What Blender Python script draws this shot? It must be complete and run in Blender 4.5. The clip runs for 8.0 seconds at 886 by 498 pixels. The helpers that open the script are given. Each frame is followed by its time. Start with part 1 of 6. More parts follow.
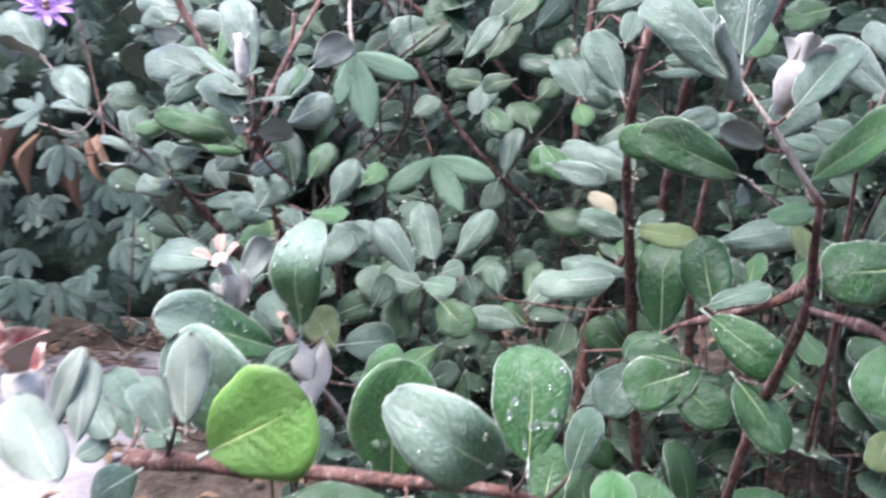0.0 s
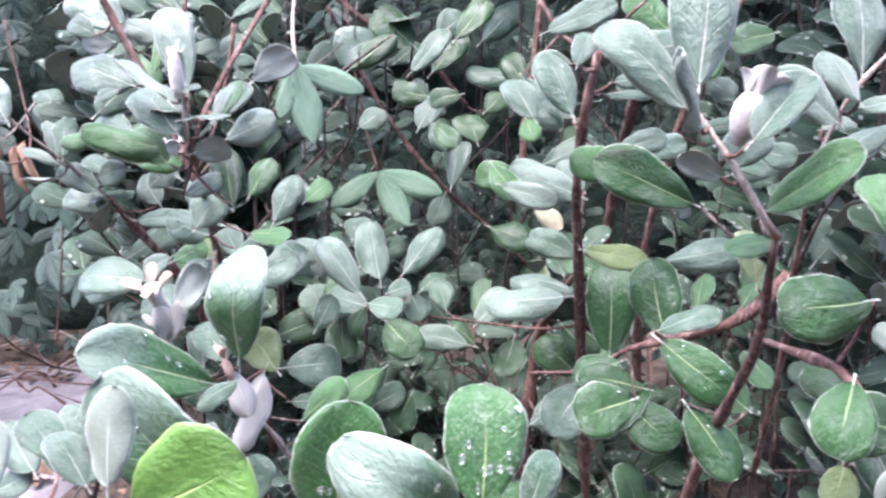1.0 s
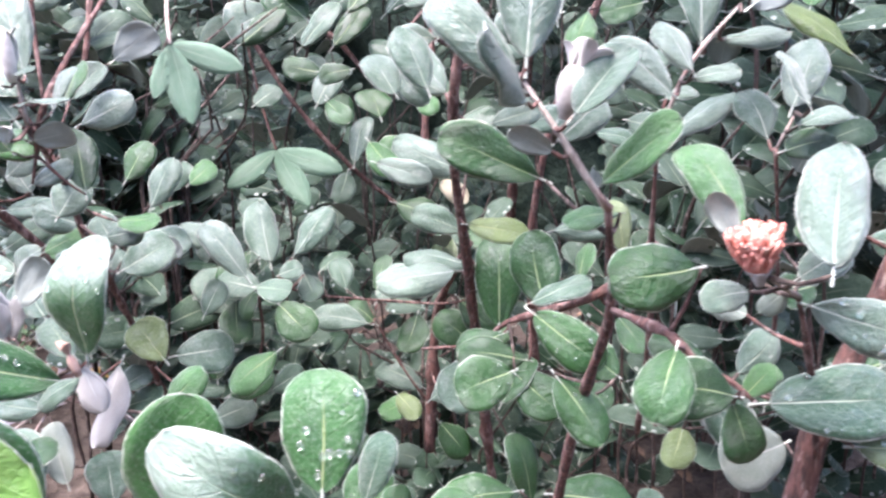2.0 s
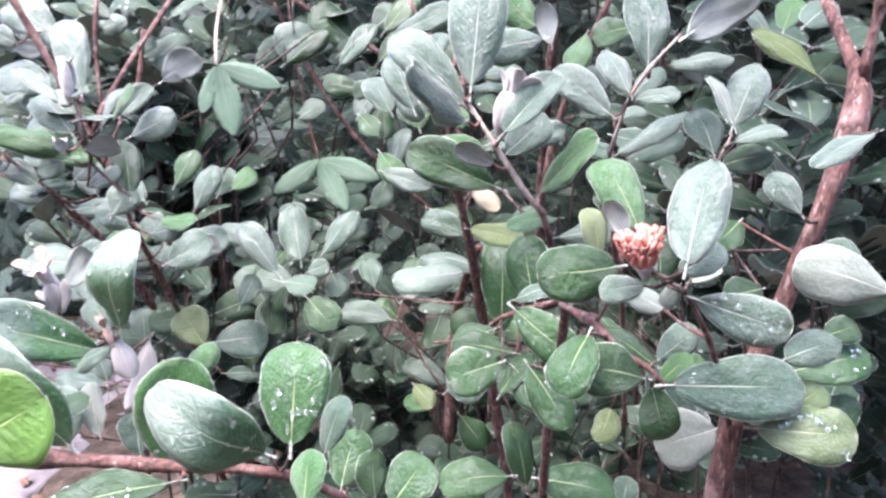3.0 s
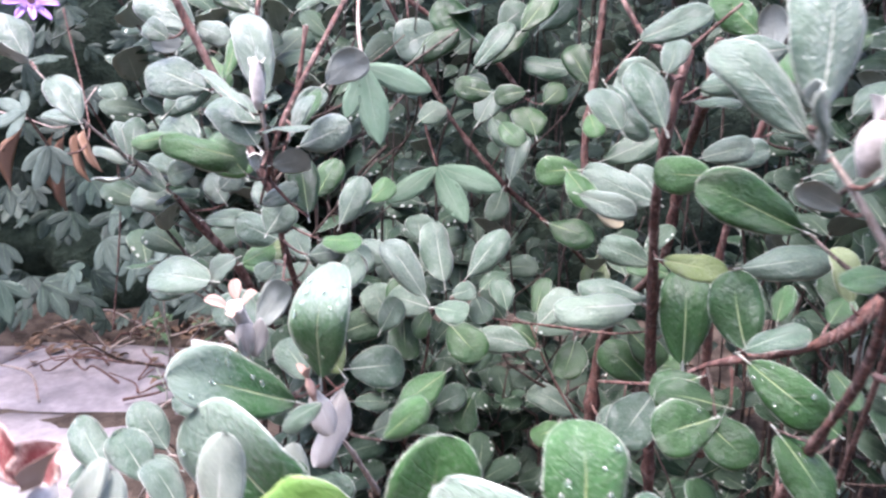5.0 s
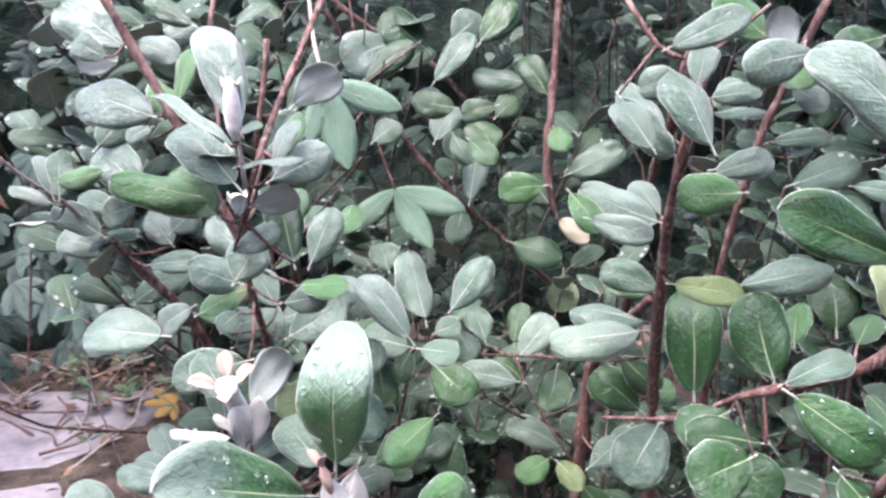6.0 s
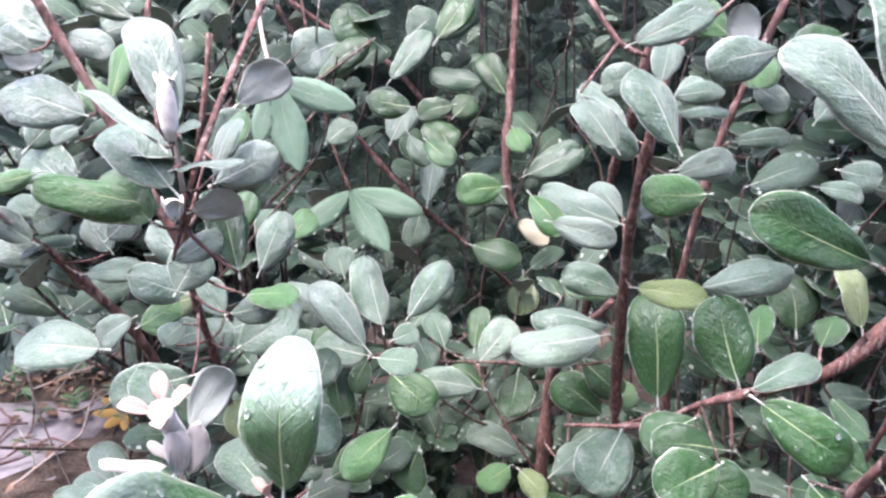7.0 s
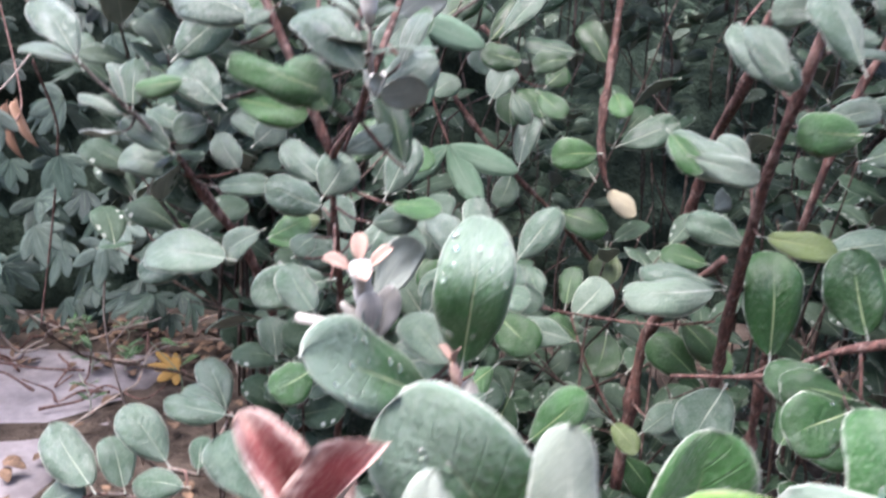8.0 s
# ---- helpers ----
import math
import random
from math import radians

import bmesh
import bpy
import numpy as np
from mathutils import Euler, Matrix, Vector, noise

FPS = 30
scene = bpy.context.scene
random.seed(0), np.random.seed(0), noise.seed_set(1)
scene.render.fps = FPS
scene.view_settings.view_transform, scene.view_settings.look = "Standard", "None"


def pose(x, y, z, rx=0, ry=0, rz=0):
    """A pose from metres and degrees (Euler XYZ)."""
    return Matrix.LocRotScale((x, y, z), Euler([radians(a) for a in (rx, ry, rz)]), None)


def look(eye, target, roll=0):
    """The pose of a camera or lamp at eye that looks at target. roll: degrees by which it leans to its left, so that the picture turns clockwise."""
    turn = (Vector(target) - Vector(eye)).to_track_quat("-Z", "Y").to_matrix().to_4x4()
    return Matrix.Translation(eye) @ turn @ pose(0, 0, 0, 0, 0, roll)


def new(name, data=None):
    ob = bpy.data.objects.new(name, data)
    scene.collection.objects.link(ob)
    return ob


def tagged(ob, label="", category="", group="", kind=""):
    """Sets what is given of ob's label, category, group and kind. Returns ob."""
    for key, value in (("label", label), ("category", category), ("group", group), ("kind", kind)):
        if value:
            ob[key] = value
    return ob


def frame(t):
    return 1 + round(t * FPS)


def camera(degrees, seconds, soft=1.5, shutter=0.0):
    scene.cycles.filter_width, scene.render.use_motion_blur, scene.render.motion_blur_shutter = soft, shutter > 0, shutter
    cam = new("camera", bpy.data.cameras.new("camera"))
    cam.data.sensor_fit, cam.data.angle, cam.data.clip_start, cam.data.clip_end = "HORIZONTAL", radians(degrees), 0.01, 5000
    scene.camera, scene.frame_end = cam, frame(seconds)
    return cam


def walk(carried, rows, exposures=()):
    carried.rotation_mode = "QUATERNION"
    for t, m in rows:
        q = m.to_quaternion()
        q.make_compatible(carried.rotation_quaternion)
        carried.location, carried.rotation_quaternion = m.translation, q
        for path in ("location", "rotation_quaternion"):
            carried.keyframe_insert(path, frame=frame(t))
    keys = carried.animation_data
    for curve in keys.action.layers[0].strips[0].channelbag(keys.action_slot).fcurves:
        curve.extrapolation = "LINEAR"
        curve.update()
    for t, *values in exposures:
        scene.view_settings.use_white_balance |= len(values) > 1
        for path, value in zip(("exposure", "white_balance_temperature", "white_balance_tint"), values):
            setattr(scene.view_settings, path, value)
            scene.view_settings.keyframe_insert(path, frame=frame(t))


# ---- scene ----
cam = camera(62.9, 8.0, 2.5, 0.5)
PATH = [
    (0, (0.2070, 0.1530, 0.6450), (-0.0090, 2.1040, 0.2640), -1.40),
    (0.2, (0.2025, 0.1648, 0.6502), (0.0567, 2.1148, 0.2654), -1.04),
    (0.5, (0.2030, 0.1700, 0.6520), (0.0740, 2.1210, 0.2310), -2.70),
    (0.7, (0.2006, 0.1745, 0.6501), (0.1065, 2.1245, 0.2321), -1.27),
    (1, (0.2040, 0.1680, 0.6520), (0.1410, 2.1330, 0.2850), -0.60),
    (1.2, (0.2113, 0.1689, 0.6516), (0.2002, 2.1189, 0.2463), -0.90),
    (1.5, (0.2290, 0.1680, 0.6530), (0.2310, 2.1200, 0.2170), -2.10),
    (1.7, (0.2304, 0.1706, 0.6499), (0.2807, 2.1206, 0.2235), -1.34),
    (2, (0.2410, 0.1720, 0.6530), (0.3390, 2.1200, 0.2110), -1.90),
    (2.2, (0.2530, 0.1650, 0.6540), (0.3270, 2.1170, 0.2250), -2.50),
    (3.3, (0.2950, 0.1190, 0.6590), (0.1100, 2.0670, 0.2490), -1.90),
    (3.5, (0.3000, 0.1180, 0.6610), (0.0730, 2.0620, 0.2470), -2.20),
    (4, (0.3090, 0.1250, 0.6650), (0.0710, 2.0640, 0.2380), -1.90),
    (4.2, (0.2835, 0.1270, 0.6670), (-0.0023, 2.0770, 0.2772), -1.50),
    (4.5, (0.2420, 0.1410, 0.6640), (-0.0020, 2.0820, 0.2500), -0.90),
    (4.7, (0.2150, 0.1560, 0.6650), (0.0000, 2.0990, 0.2430), -0.40),
    (5.8, (0.1430, 0.2240, 0.6710), (0.1500, 2.1830, 0.2690), -2.40),
    (6, (0.1390, 0.2290, 0.6710), (0.1950, 2.1890, 0.2780), -2.20),
    (6.2, (0.1367, 0.2330, 0.6725), (0.2434, 2.1830, 0.2800), -1.28),
    (6.5, (0.1420, 0.2440, 0.6720), (0.3100, 2.1930, 0.2530), -2.40),
    (7, (0.1410, 0.2460, 0.6700), (0.3100, 2.1990, 0.2740), -2.10),
    (7.2, (0.1269, 0.2384, 0.6640), (0.3113, 2.1884, 0.2904), -0.41),
    (7.5, (0.1090, 0.2330, 0.6540), (0.2670, 2.1910, 0.2770), 0.40),
    (7.7, (0.1020, 0.2304, 0.6504), (0.1917, 2.1804, 0.2818), 0.42),
    (8, (0.0880, 0.2370, 0.6330), (0.1650, 2.1960, 0.2360), 1.90),
]
walk(cam, [(t, look(eye, target, roll)) for t, eye, target, roll in PATH], exposures=[(0.0, 2.30, 6020, 18), (0.5, 2.47, 6020, 21), (1.5, 2.81, 6090, 25), (2.0, 2.82, 6190, 25), (3.5, 2.67, 6220, 28), (4.0, 2.62, 6220, 28), (4.5, 2.55, 6220, 28), (6.0, 2.60, 6240, 25), (7.0, 2.72, 6240, 27), (7.5, 2.58, 6240, 25), (8.0, 2.26, 6290, 21)])

# ---- world and light: an overcast day ----
world = bpy.data.worlds.new("overcast_sky")
scene.world = world
world.use_nodes = True
wt = world.node_tree
sky = wt.nodes.new("ShaderNodeTexSky")
sky.sky_type = "NISHITA"
sky.sun_disc = False
sky.sun_elevation, sky.sun_rotation = radians(74), radians(230)
sky.dust_density, sky.air_density = 4.0, 1.0
SKY_STRENGTH = 0.2
wt.nodes["Background"].inputs["Strength"].default_value = SKY_STRENGTH
wt.links.new(sky.outputs["Color"], wt.nodes["Background"].inputs["Color"])
sun_data = bpy.data.lights.new("sun", "SUN")
sun_data.energy, sun_data.angle, sun_data.color = 1.5, radians(40), (1.0, 0.97, 0.93)
sun = new("sun", sun_data)
sun.matrix_world = look((-0.4, 0.1, 3.2), (0.2, 0.6, 0.5))


# ---- materials ----
class Nodes:
    """A small writer of node materials."""

    def __init__(self, name):
        self.mat = bpy.data.materials.new(name)
        self.mat.use_nodes = True
        self.tree = self.mat.node_tree
        self.bsdf = self.tree.nodes["Principled BSDF"]
        self.out = self.tree.nodes["Material Output"]

    def add(self, kind, **values):
        n = self.tree.nodes.new("ShaderNode" + kind)
        for key, value in values.items():
            if key == "operation":
                n.operation = value
            else:
                self.put(n.inputs[key], value)
        return n

    def put(self, socket, value):
        if isinstance(value, bpy.types.NodeSocket):
            self.tree.links.new(value, socket)
        else:
            socket.default_value = value

    def math(self, op, a, b=0.0):
        n = self.tree.nodes.new("ShaderNodeMath")
        n.operation = op
        self.put(n.inputs[0], a)
        self.put(n.inputs[1], b)
        return n.outputs[0]

    def ramp(self, x, lo, hi, a=0.0, b=1.0):
        n = self.tree.nodes.new("ShaderNodeMapRange")
        n.interpolation_type = "SMOOTHSTEP"
        for key, value in (("Value", x), ("From Min", lo), ("From Max", hi), ("To Min", a), ("To Max", b)):
            self.put(n.inputs[key], value)
        return n.outputs[0]

    def mix(self, f, a, b):
        n = self.tree.nodes.new("ShaderNodeMix")
        n.data_type = "RGBA"
        self.put(n.inputs[0], f)
        self.put(n.inputs[6], a if isinstance(a, bpy.types.NodeSocket) else (*a, 1))
        self.put(n.inputs[7], b if isinstance(b, bpy.types.NodeSocket) else (*b, 1))
        return n.outputs[2]

    def noise(self, scale, detail=3.0, vector=None, rough=0.6):
        n = self.add("TexNoise", Scale=scale, Detail=detail, Roughness=rough)
        if vector is not None:
            self.put(n.inputs["Vector"], vector)
        return n.outputs["Fac"]

    def bump(self, height, strength, distance=0.002):
        n = self.add("Bump", Strength=strength, Distance=distance)
        self.put(n.inputs["Height"], height)
        self.put(self.bsdf.inputs["Normal"], n.outputs["Normal"])
        return n.outputs["Normal"]

    def set(self, **values):
        for key, value in values.items():
            s = self.bsdf.inputs[key.replace("_", " ")]
            self.put(s, (*value, 1) if isinstance(value, tuple) and len(value) == 3 else value)
        return self.mat


def leaf_material(name, c1, c2, vein, rim, rough, felt=0.0, through_light=0.1, veins=0.025, joined=False, sheen=0.0, coarse=1.0, rim_from=0.95, sheen_tip=0.0):
    """The blade of a leaf: two tones, pale midrib and side veins, a pale rim, downy or waxy patches, a painted tip
    sheen.
    """
    m = Nodes(name)
    uv = m.add("UVMap").outputs["UV"]
    sep = m.add("SeparateXYZ", Vector=uv)
    s = m.math("ABSOLUTE", m.math("SUBTRACT", m.math("MULTIPLY", sep.outputs[0], 2.0), 1.0))
    v = sep.outputs[1]
    rand = m.add("NewGeometry").outputs["Random Per Island"] if joined else m.add("ObjectInfo").outputs["Random"]
    shifted = m.add("VectorMath", operation="ADD")
    m.put(shifted.inputs[0], uv)
    comb = m.add("CombineXYZ", X=m.math("MULTIPLY", rand, 37.0), Y=m.math("MULTIPLY", rand, 91.0), Z=0.0)
    m.put(shifted.inputs[1], comb.outputs[0])
    at = shifted.outputs[0]
    blotch = m.noise(2.6, 3.0, at)
    fine = m.noise(26.0, 3.0, at)
    mid = m.math("MULTIPLY", m.ramp(m.math("ADD", s, m.math("MULTIPLY", m.math("SUBTRACT", v, 0.45), 0.05)), 0.008, 0.036, 1.0, 0.0), m.ramp(v, 0.45, 0.92, 1.0, 0.05))
    crinkle = m.noise(11.0, 5.0, at, 0.68)
    wet = m.noise(3.4, 2.0, at)
    wave = m.math("SINE", m.math("MULTIPLY", m.math("SUBTRACT", v, m.math("MULTIPLY", s, 0.26)), 50.0))
    side = m.math("MULTIPLY", m.ramp(wave, 0.86, 1.0), m.ramp(s, 0.55, 0.98, 1.0, 0.0))
    tone = m.math("ADD", m.math("MULTIPLY", blotch, 0.75), m.math("MULTIPLY", rand, 0.55))
    col = m.mix(m.ramp(tone, 0.3, 1.0), c1, c2)
    col = m.mix(m.math("MULTIPLY", m.ramp(fine, 0.45, 0.8), 0.22 * coarse), col, rim)
    col = m.mix(m.math("MULTIPLY", side, veins), col, vein)
    col = m.mix(m.math("MULTIPLY", mid, 0.8), col, vein)
    if felt:
        pale_mask = m.ramp(m.math("ADD", m.math("MULTIPLY", blotch, 0.8), m.math("MULTIPLY", m.math("FRACT", m.math("MULTIPLY", rand, 7.3)), 0.4)), 0.35, 0.95)
        col = m.mix(m.math("MULTIPLY", pale_mask, felt), col, (0.33, 0.385, 0.35))
    # sky sheen of a bent-back tip, mixed into the base colour
    if sheen_tip:
        pale_mask = m.ramp(m.math("ADD", v, m.math("MULTIPLY", m.math("SUBTRACT", crinkle, 0.5), 0.5)), 0.40, 0.78)
        col = m.mix(m.math("MULTIPLY", pale_mask, m.ramp(fine, 0.2, 0.7, 0.6 * sheen_tip, sheen_tip)), col, (0.19, 0.25, 0.21))
    edge = m.math("MAXIMUM", m.ramp(s, rim_from, 0.5 * rim_from + 0.5), m.ramp(v, min(0.982, 0.285 + 0.75 * rim_from), 0.997))
    col = m.mix(m.math("MULTIPLY", edge, m.ramp(crinkle, 0.38, 0.62, 0.15, 0.8)), col, rim)
    brown = m.math("MULTIPLY", m.ramp(m.noise(7.0, 2.0, at), 0.70, 0.78), m.ramp(rand, 0.5, 0.9))
    col = m.mix(m.math("MULTIPLY", brown, 0.5), col, (0.10, 0.055, 0.022))
    height = m.math("ADD", m.math("ADD", m.math("MULTIPLY", blotch, 0.7), m.math("MULTIPLY", crinkle, 0.9)), m.math("SUBTRACT", m.math("MULTIPLY", fine, 0.14), m.math("ADD", m.math("MULTIPLY", side, 5.0 * veins), m.math("MULTIPLY", mid, 0.4))))
    quilt = m.math("MULTIPLY", wave, m.ramp(s, 0.05, 0.9, 0.05, 0.012))
    height = m.math("ADD", height, m.math("MULTIPLY", quilt, m.ramp(rand, 0.2, 0.9, 0.4, 1.4)))
    relief = m.bump(height, 0.7 if rough < 0.6 else 0.35, 0.0022)
    m.set(Base_Color=col, Roughness=m.math("ADD", rough, m.math("MULTIPLY", m.math("SUBTRACT", fine, 0.5), 0.25)), Specular_IOR_Level=0.32)
    if rough < 0.5:
        m.set(Coat_Weight=m.ramp(wet, 0.42, 0.62, 0.0, 0.8), Coat_Roughness=m.ramp(blotch, 0.3, 0.7, 0.07, 0.22), Coat_Normal=relief)
    if sheen:
        m.set(Sheen_Weight=sheen, Sheen_Roughness=0.35)
    if through_light:
        tr = m.add("BsdfTranslucent", Color=col)
        mixer = m.add("MixShader", Fac=through_light)
        m.tree.links.new(m.bsdf.outputs[0], mixer.inputs[1])
        m.tree.links.new(tr.outputs[0], mixer.inputs[2])
        m.tree.links.new(mixer.outputs[0], m.out.inputs["Surface"])
    return m.mat


PALE = (0.50, 0.54, 0.46)
M_TOP = {
    "g": leaf_material("leaf_dark_green", (0.006, 0.036, 0.007), (0.015, 0.066, 0.013), (0.33, 0.42, 0.22), PALE, 0.36, 0.03, coarse=0.5),
    "s": leaf_material("leaf_grey_green", (0.018, 0.058, 0.028), (0.046, 0.096, 0.058), (0.38, 0.44, 0.34), PALE, 0.40, 0.17, sheen=0.25),
    "p": leaf_material("leaf_silver", (0.034, 0.078, 0.048), (0.082, 0.136, 0.092), (0.46, 0.50, 0.42), PALE, 0.44, 0.18, veins=0.03, sheen=0.3),
    "m": leaf_material("leaf_olive", (0.050, 0.096, 0.024), (0.110, 0.160, 0.046), (0.42, 0.46, 0.24), PALE, 0.42, 0.15, 0.2),
    "b": leaf_material("leaf_fresh_green", (0.017, 0.086, 0.016), (0.042, 0.140, 0.032), (0.36, 0.44, 0.2), PALE, 0.38, 0.06, 0.2, sheen=0.2),
    "B": leaf_material("leaf_bright_green", (0.065, 0.19, 0.035), (0.12, 0.26, 0.055), (0.42, 0.5, 0.2), (0.36, 0.46, 0.16), 0.42, 0.0, 0.3, veins=0.015),
    "k": leaf_material("leaf_wet_green", (0.016, 0.078, 0.018), (0.038, 0.125, 0.034), (0.40, 0.48, 0.26), PALE, 0.38, 0.04, 0.2, sheen=0.15, sheen_tip=0.75),
    "u": leaf_material("leaf_downy", (0.16, 0.20, 0.168), (0.275, 0.31, 0.265), (0.50, 0.52, 0.43), PALE, 0.7, 0.4, 0.12, sheen=0.3),
    "w": leaf_material("leaf_white_felt", (0.33, 0.32, 0.29), (0.46, 0.445, 0.405), (0.62, 0.62, 0.55), (0.62, 0.62, 0.55), 0.8, 0.2, 0.15, sheen=0.4),
    "a": leaf_material("leaf_sage_felt", (0.125, 0.165, 0.125), (0.205, 0.240, 0.198), (0.46, 0.48, 0.42), PALE, 0.75, 0.2, 0.15, sheen=0.2),
    "y": leaf_material("leaf_cream_yellow", (0.50, 0.46, 0.30), (0.60, 0.56, 0.41), (0.7, 0.66, 0.45), (0.7, 0.62, 0.4), 0.6, 0.0, 0.2),
}
M_UNDER = leaf_material("leaf_underside", (0.20, 0.24, 0.205), (0.32, 0.355, 0.31), (0.40, 0.43, 0.36), PALE, 0.75, 0.4, 0.1, veins=0.12)
# leaf copy for the filler, tones lowered to stand in for inner shade
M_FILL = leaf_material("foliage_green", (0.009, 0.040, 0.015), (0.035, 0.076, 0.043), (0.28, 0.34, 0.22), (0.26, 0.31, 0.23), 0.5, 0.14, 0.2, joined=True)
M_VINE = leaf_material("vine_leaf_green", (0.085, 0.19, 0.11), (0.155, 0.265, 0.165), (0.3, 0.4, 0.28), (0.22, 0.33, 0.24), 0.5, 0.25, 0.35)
# shaded copies of the vine leaf: the gloom behind is in their tones
M_VINE_FILL = leaf_material("vine_foliage_shaded_green", (0.009, 0.026, 0.018), (0.027, 0.057, 0.041), (0.2, 0.3, 0.18), (0.13, 0.2, 0.13), 0.5, 0.15, 0.15, joined=True)
M_VINE_SHADE = leaf_material("vine_leaf_shaded_green", (0.009, 0.026, 0.018), (0.027, 0.057, 0.041), (0.2, 0.3, 0.18), (0.13, 0.2, 0.13), 0.5, 0.15, 0.15)

# bluish copy of the vine leaf, also darkened for the shade it hangs in
M_VINE_DIM = leaf_material("vine_leaf_blue_green", (0.016, 0.043, 0.031), (0.042, 0.080, 0.058), (0.20, 0.27, 0.22), (0.12, 0.18, 0.14), 0.5, 0.2, 0.15)


def bark_material(name, c1, c2, scar, rough=0.85):
    m = Nodes(name)
    tc = m.add("TexCoord").outputs["Object"]
    stretch = m.add("Mapping")
    m.put(stretch.inputs["Vector"], tc)
    stretch.inputs["Scale"].default_value = (1.0, 1.0, 0.25)
    n1 = m.noise(420.0, 4.0, stretch.outputs[0])
    n2 = m.noise(70.0, 3.0, tc)
    n3 = m.noise(330.0, 3.0, stretch.outputs[0], 0.7)
    col = m.mix(m.ramp(n1, 0.35, 0.65), c1, c2)
    col = m.mix(m.math("MULTIPLY", m.ramp(n2, 0.5, 0.68), 0.7), col, scar)
    col = m.mix(m.math("MULTIPLY", m.ramp(n3, 0.56, 0.64), 0.4), col, (0.40, 0.31, 0.27))
    m.bump(m.math("ADD", n1, m.math("MULTIPLY", n2, 1.5)), 0.9, 0.002)
    return m.set(Base_Color=col, Roughness=rough)


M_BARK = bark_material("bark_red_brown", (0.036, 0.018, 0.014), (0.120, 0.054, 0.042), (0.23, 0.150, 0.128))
# darkened copy of the bark, carrying the shade inside the shrub
M_BARK_SHADED = bark_material("bark_shaded_brown", (0.022, 0.016, 0.012), (0.055, 0.034, 0.026), (0.09, 0.065, 0.05))
M_TWIG = bark_material("bark_pale_downy", (0.20, 0.165, 0.14), (0.35, 0.31, 0.27), (0.22, 0.11, 0.085))


def plain_material(name, c1, c2, scale, rough=0.7, bump=0.4, distance=0.001, sheen=0.0):
    m = Nodes(name)
    tc = m.add("TexCoord").outputs["Object"]
    a, b = m.noise(scale, 4.0, tc), m.noise(scale * 7, 3.0, tc)
    col = m.mix(m.ramp(m.math("ADD", m.math("MULTIPLY", a, 0.7), m.math("MULTIPLY", b, 0.3)), 0.36, 0.66), c1, c2)
    m.bump(m.math("ADD", a, m.math("MULTIPLY", b, 0.5)), bump, distance)
    m.set(Base_Color=col, Roughness=rough, Specular_IOR_Level=0.1 if rough > 0.9 else 0.4)
    if sheen:
        m.set(Sheen_Weight=sheen)
    return m.mat


M_SOIL = plain_material("soil_dark", (0.025, 0.020, 0.016), (0.085, 0.068, 0.055), 16.0, 0.95, 0.9, 0.02)
M_STONE = plain_material("paving_stone", (0.135, 0.125, 0.132), (0.235, 0.22, 0.232), 9.0, 0.7, 0.35, 0.003)
# near-black tone of the backdrop sheet, painted as deep shade
M_BACK_SHADE = plain_material("backdrop_shade", (0.010, 0.018, 0.013), (0.033, 0.052, 0.036), 22.0, 0.95, 1.0, 0.03)
M_FELT = plain_material("white_felt", (0.34, 0.325, 0.295), (0.47, 0.455, 0.415), 300.0, 0.9, 0.5, 0.0006, 0.4)
M_CALYX = plain_material("calyx_pink_cream", (0.33, 0.21, 0.165), (0.44, 0.325, 0.27), 260.0, 0.8, 0.4, 0.0006)
M_STAMEN = plain_material("dried_stamens", (0.36, 0.105, 0.075), (0.56, 0.28, 0.22), 400.0, 0.8, 0.5, 0.0006)
M_DRYRED = leaf_material("withered_red", (0.10, 0.018, 0.022), (0.33, 0.10, 0.10), (0.20, 0.06, 0.06), (0.66, 0.57, 0.50), 0.6, 0.0, 0.15, coarse=2.4, rim_from=0.58)
M_DRYBROWN = plain_material("dry_brown_leaf", (0.19, 0.11, 0.07), (0.35, 0.23, 0.16), 60.0, 0.8, 0.6, 0.001)
M_ORANGE = plain_material("orange_leaf", (0.42, 0.22, 0.06), (0.50, 0.35, 0.10), 60.0, 0.7, 0.5, 0.001)
M_LITTER = plain_material("litter_brown", (0.055, 0.035, 0.022), (0.17, 0.11, 0.07), 50.0, 0.9, 0.5, 0.002)
M_PURPLE = plain_material("purple_petal", (0.24, 0.12, 0.40), (0.42, 0.28, 0.56), 90.0, 0.6, 0.3, 0.0006)
M_WATER = Nodes("water_drop")
M_WATER.set(Base_Color=(0.8, 0.92, 0.8), Roughness=0.04, IOR=1.22, Transmission_Weight=0.96, Coat_Weight=1.0, Coat_Roughness=0.03)
M_WATER = M_WATER.mat


# ---- mesh helpers ----
def mesh_of(name, verts, faces, mats, uvs=None, slots=None, smooth=True):
    me = bpy.data.meshes.new(name)
    me.from_pydata([tuple(map(float, v)) for v in verts], [], [tuple(f) for f in faces])
    for mt in mats:
        me.materials.append(mt)
    if slots is not None:
        me.polygons.foreach_set("material_index", list(slots))
    if uvs is not None:
        layer = me.uv_layers.new(name="UVMap")
        idx = np.empty(len(me.loops), dtype=np.int32)
        me.loops.foreach_get("vertex_index", idx)
        layer.data.foreach_set("uv", np.asarray(uvs, dtype=np.float32)[idx].ravel())
    me.polygons.foreach_set("use_smooth", [smooth] * len(me.polygons))
    me.update()
    return me


def part(name, me, parent, label=""):
    ob = new(name, me)
    ob.parent = parent
    return tagged(ob, label)


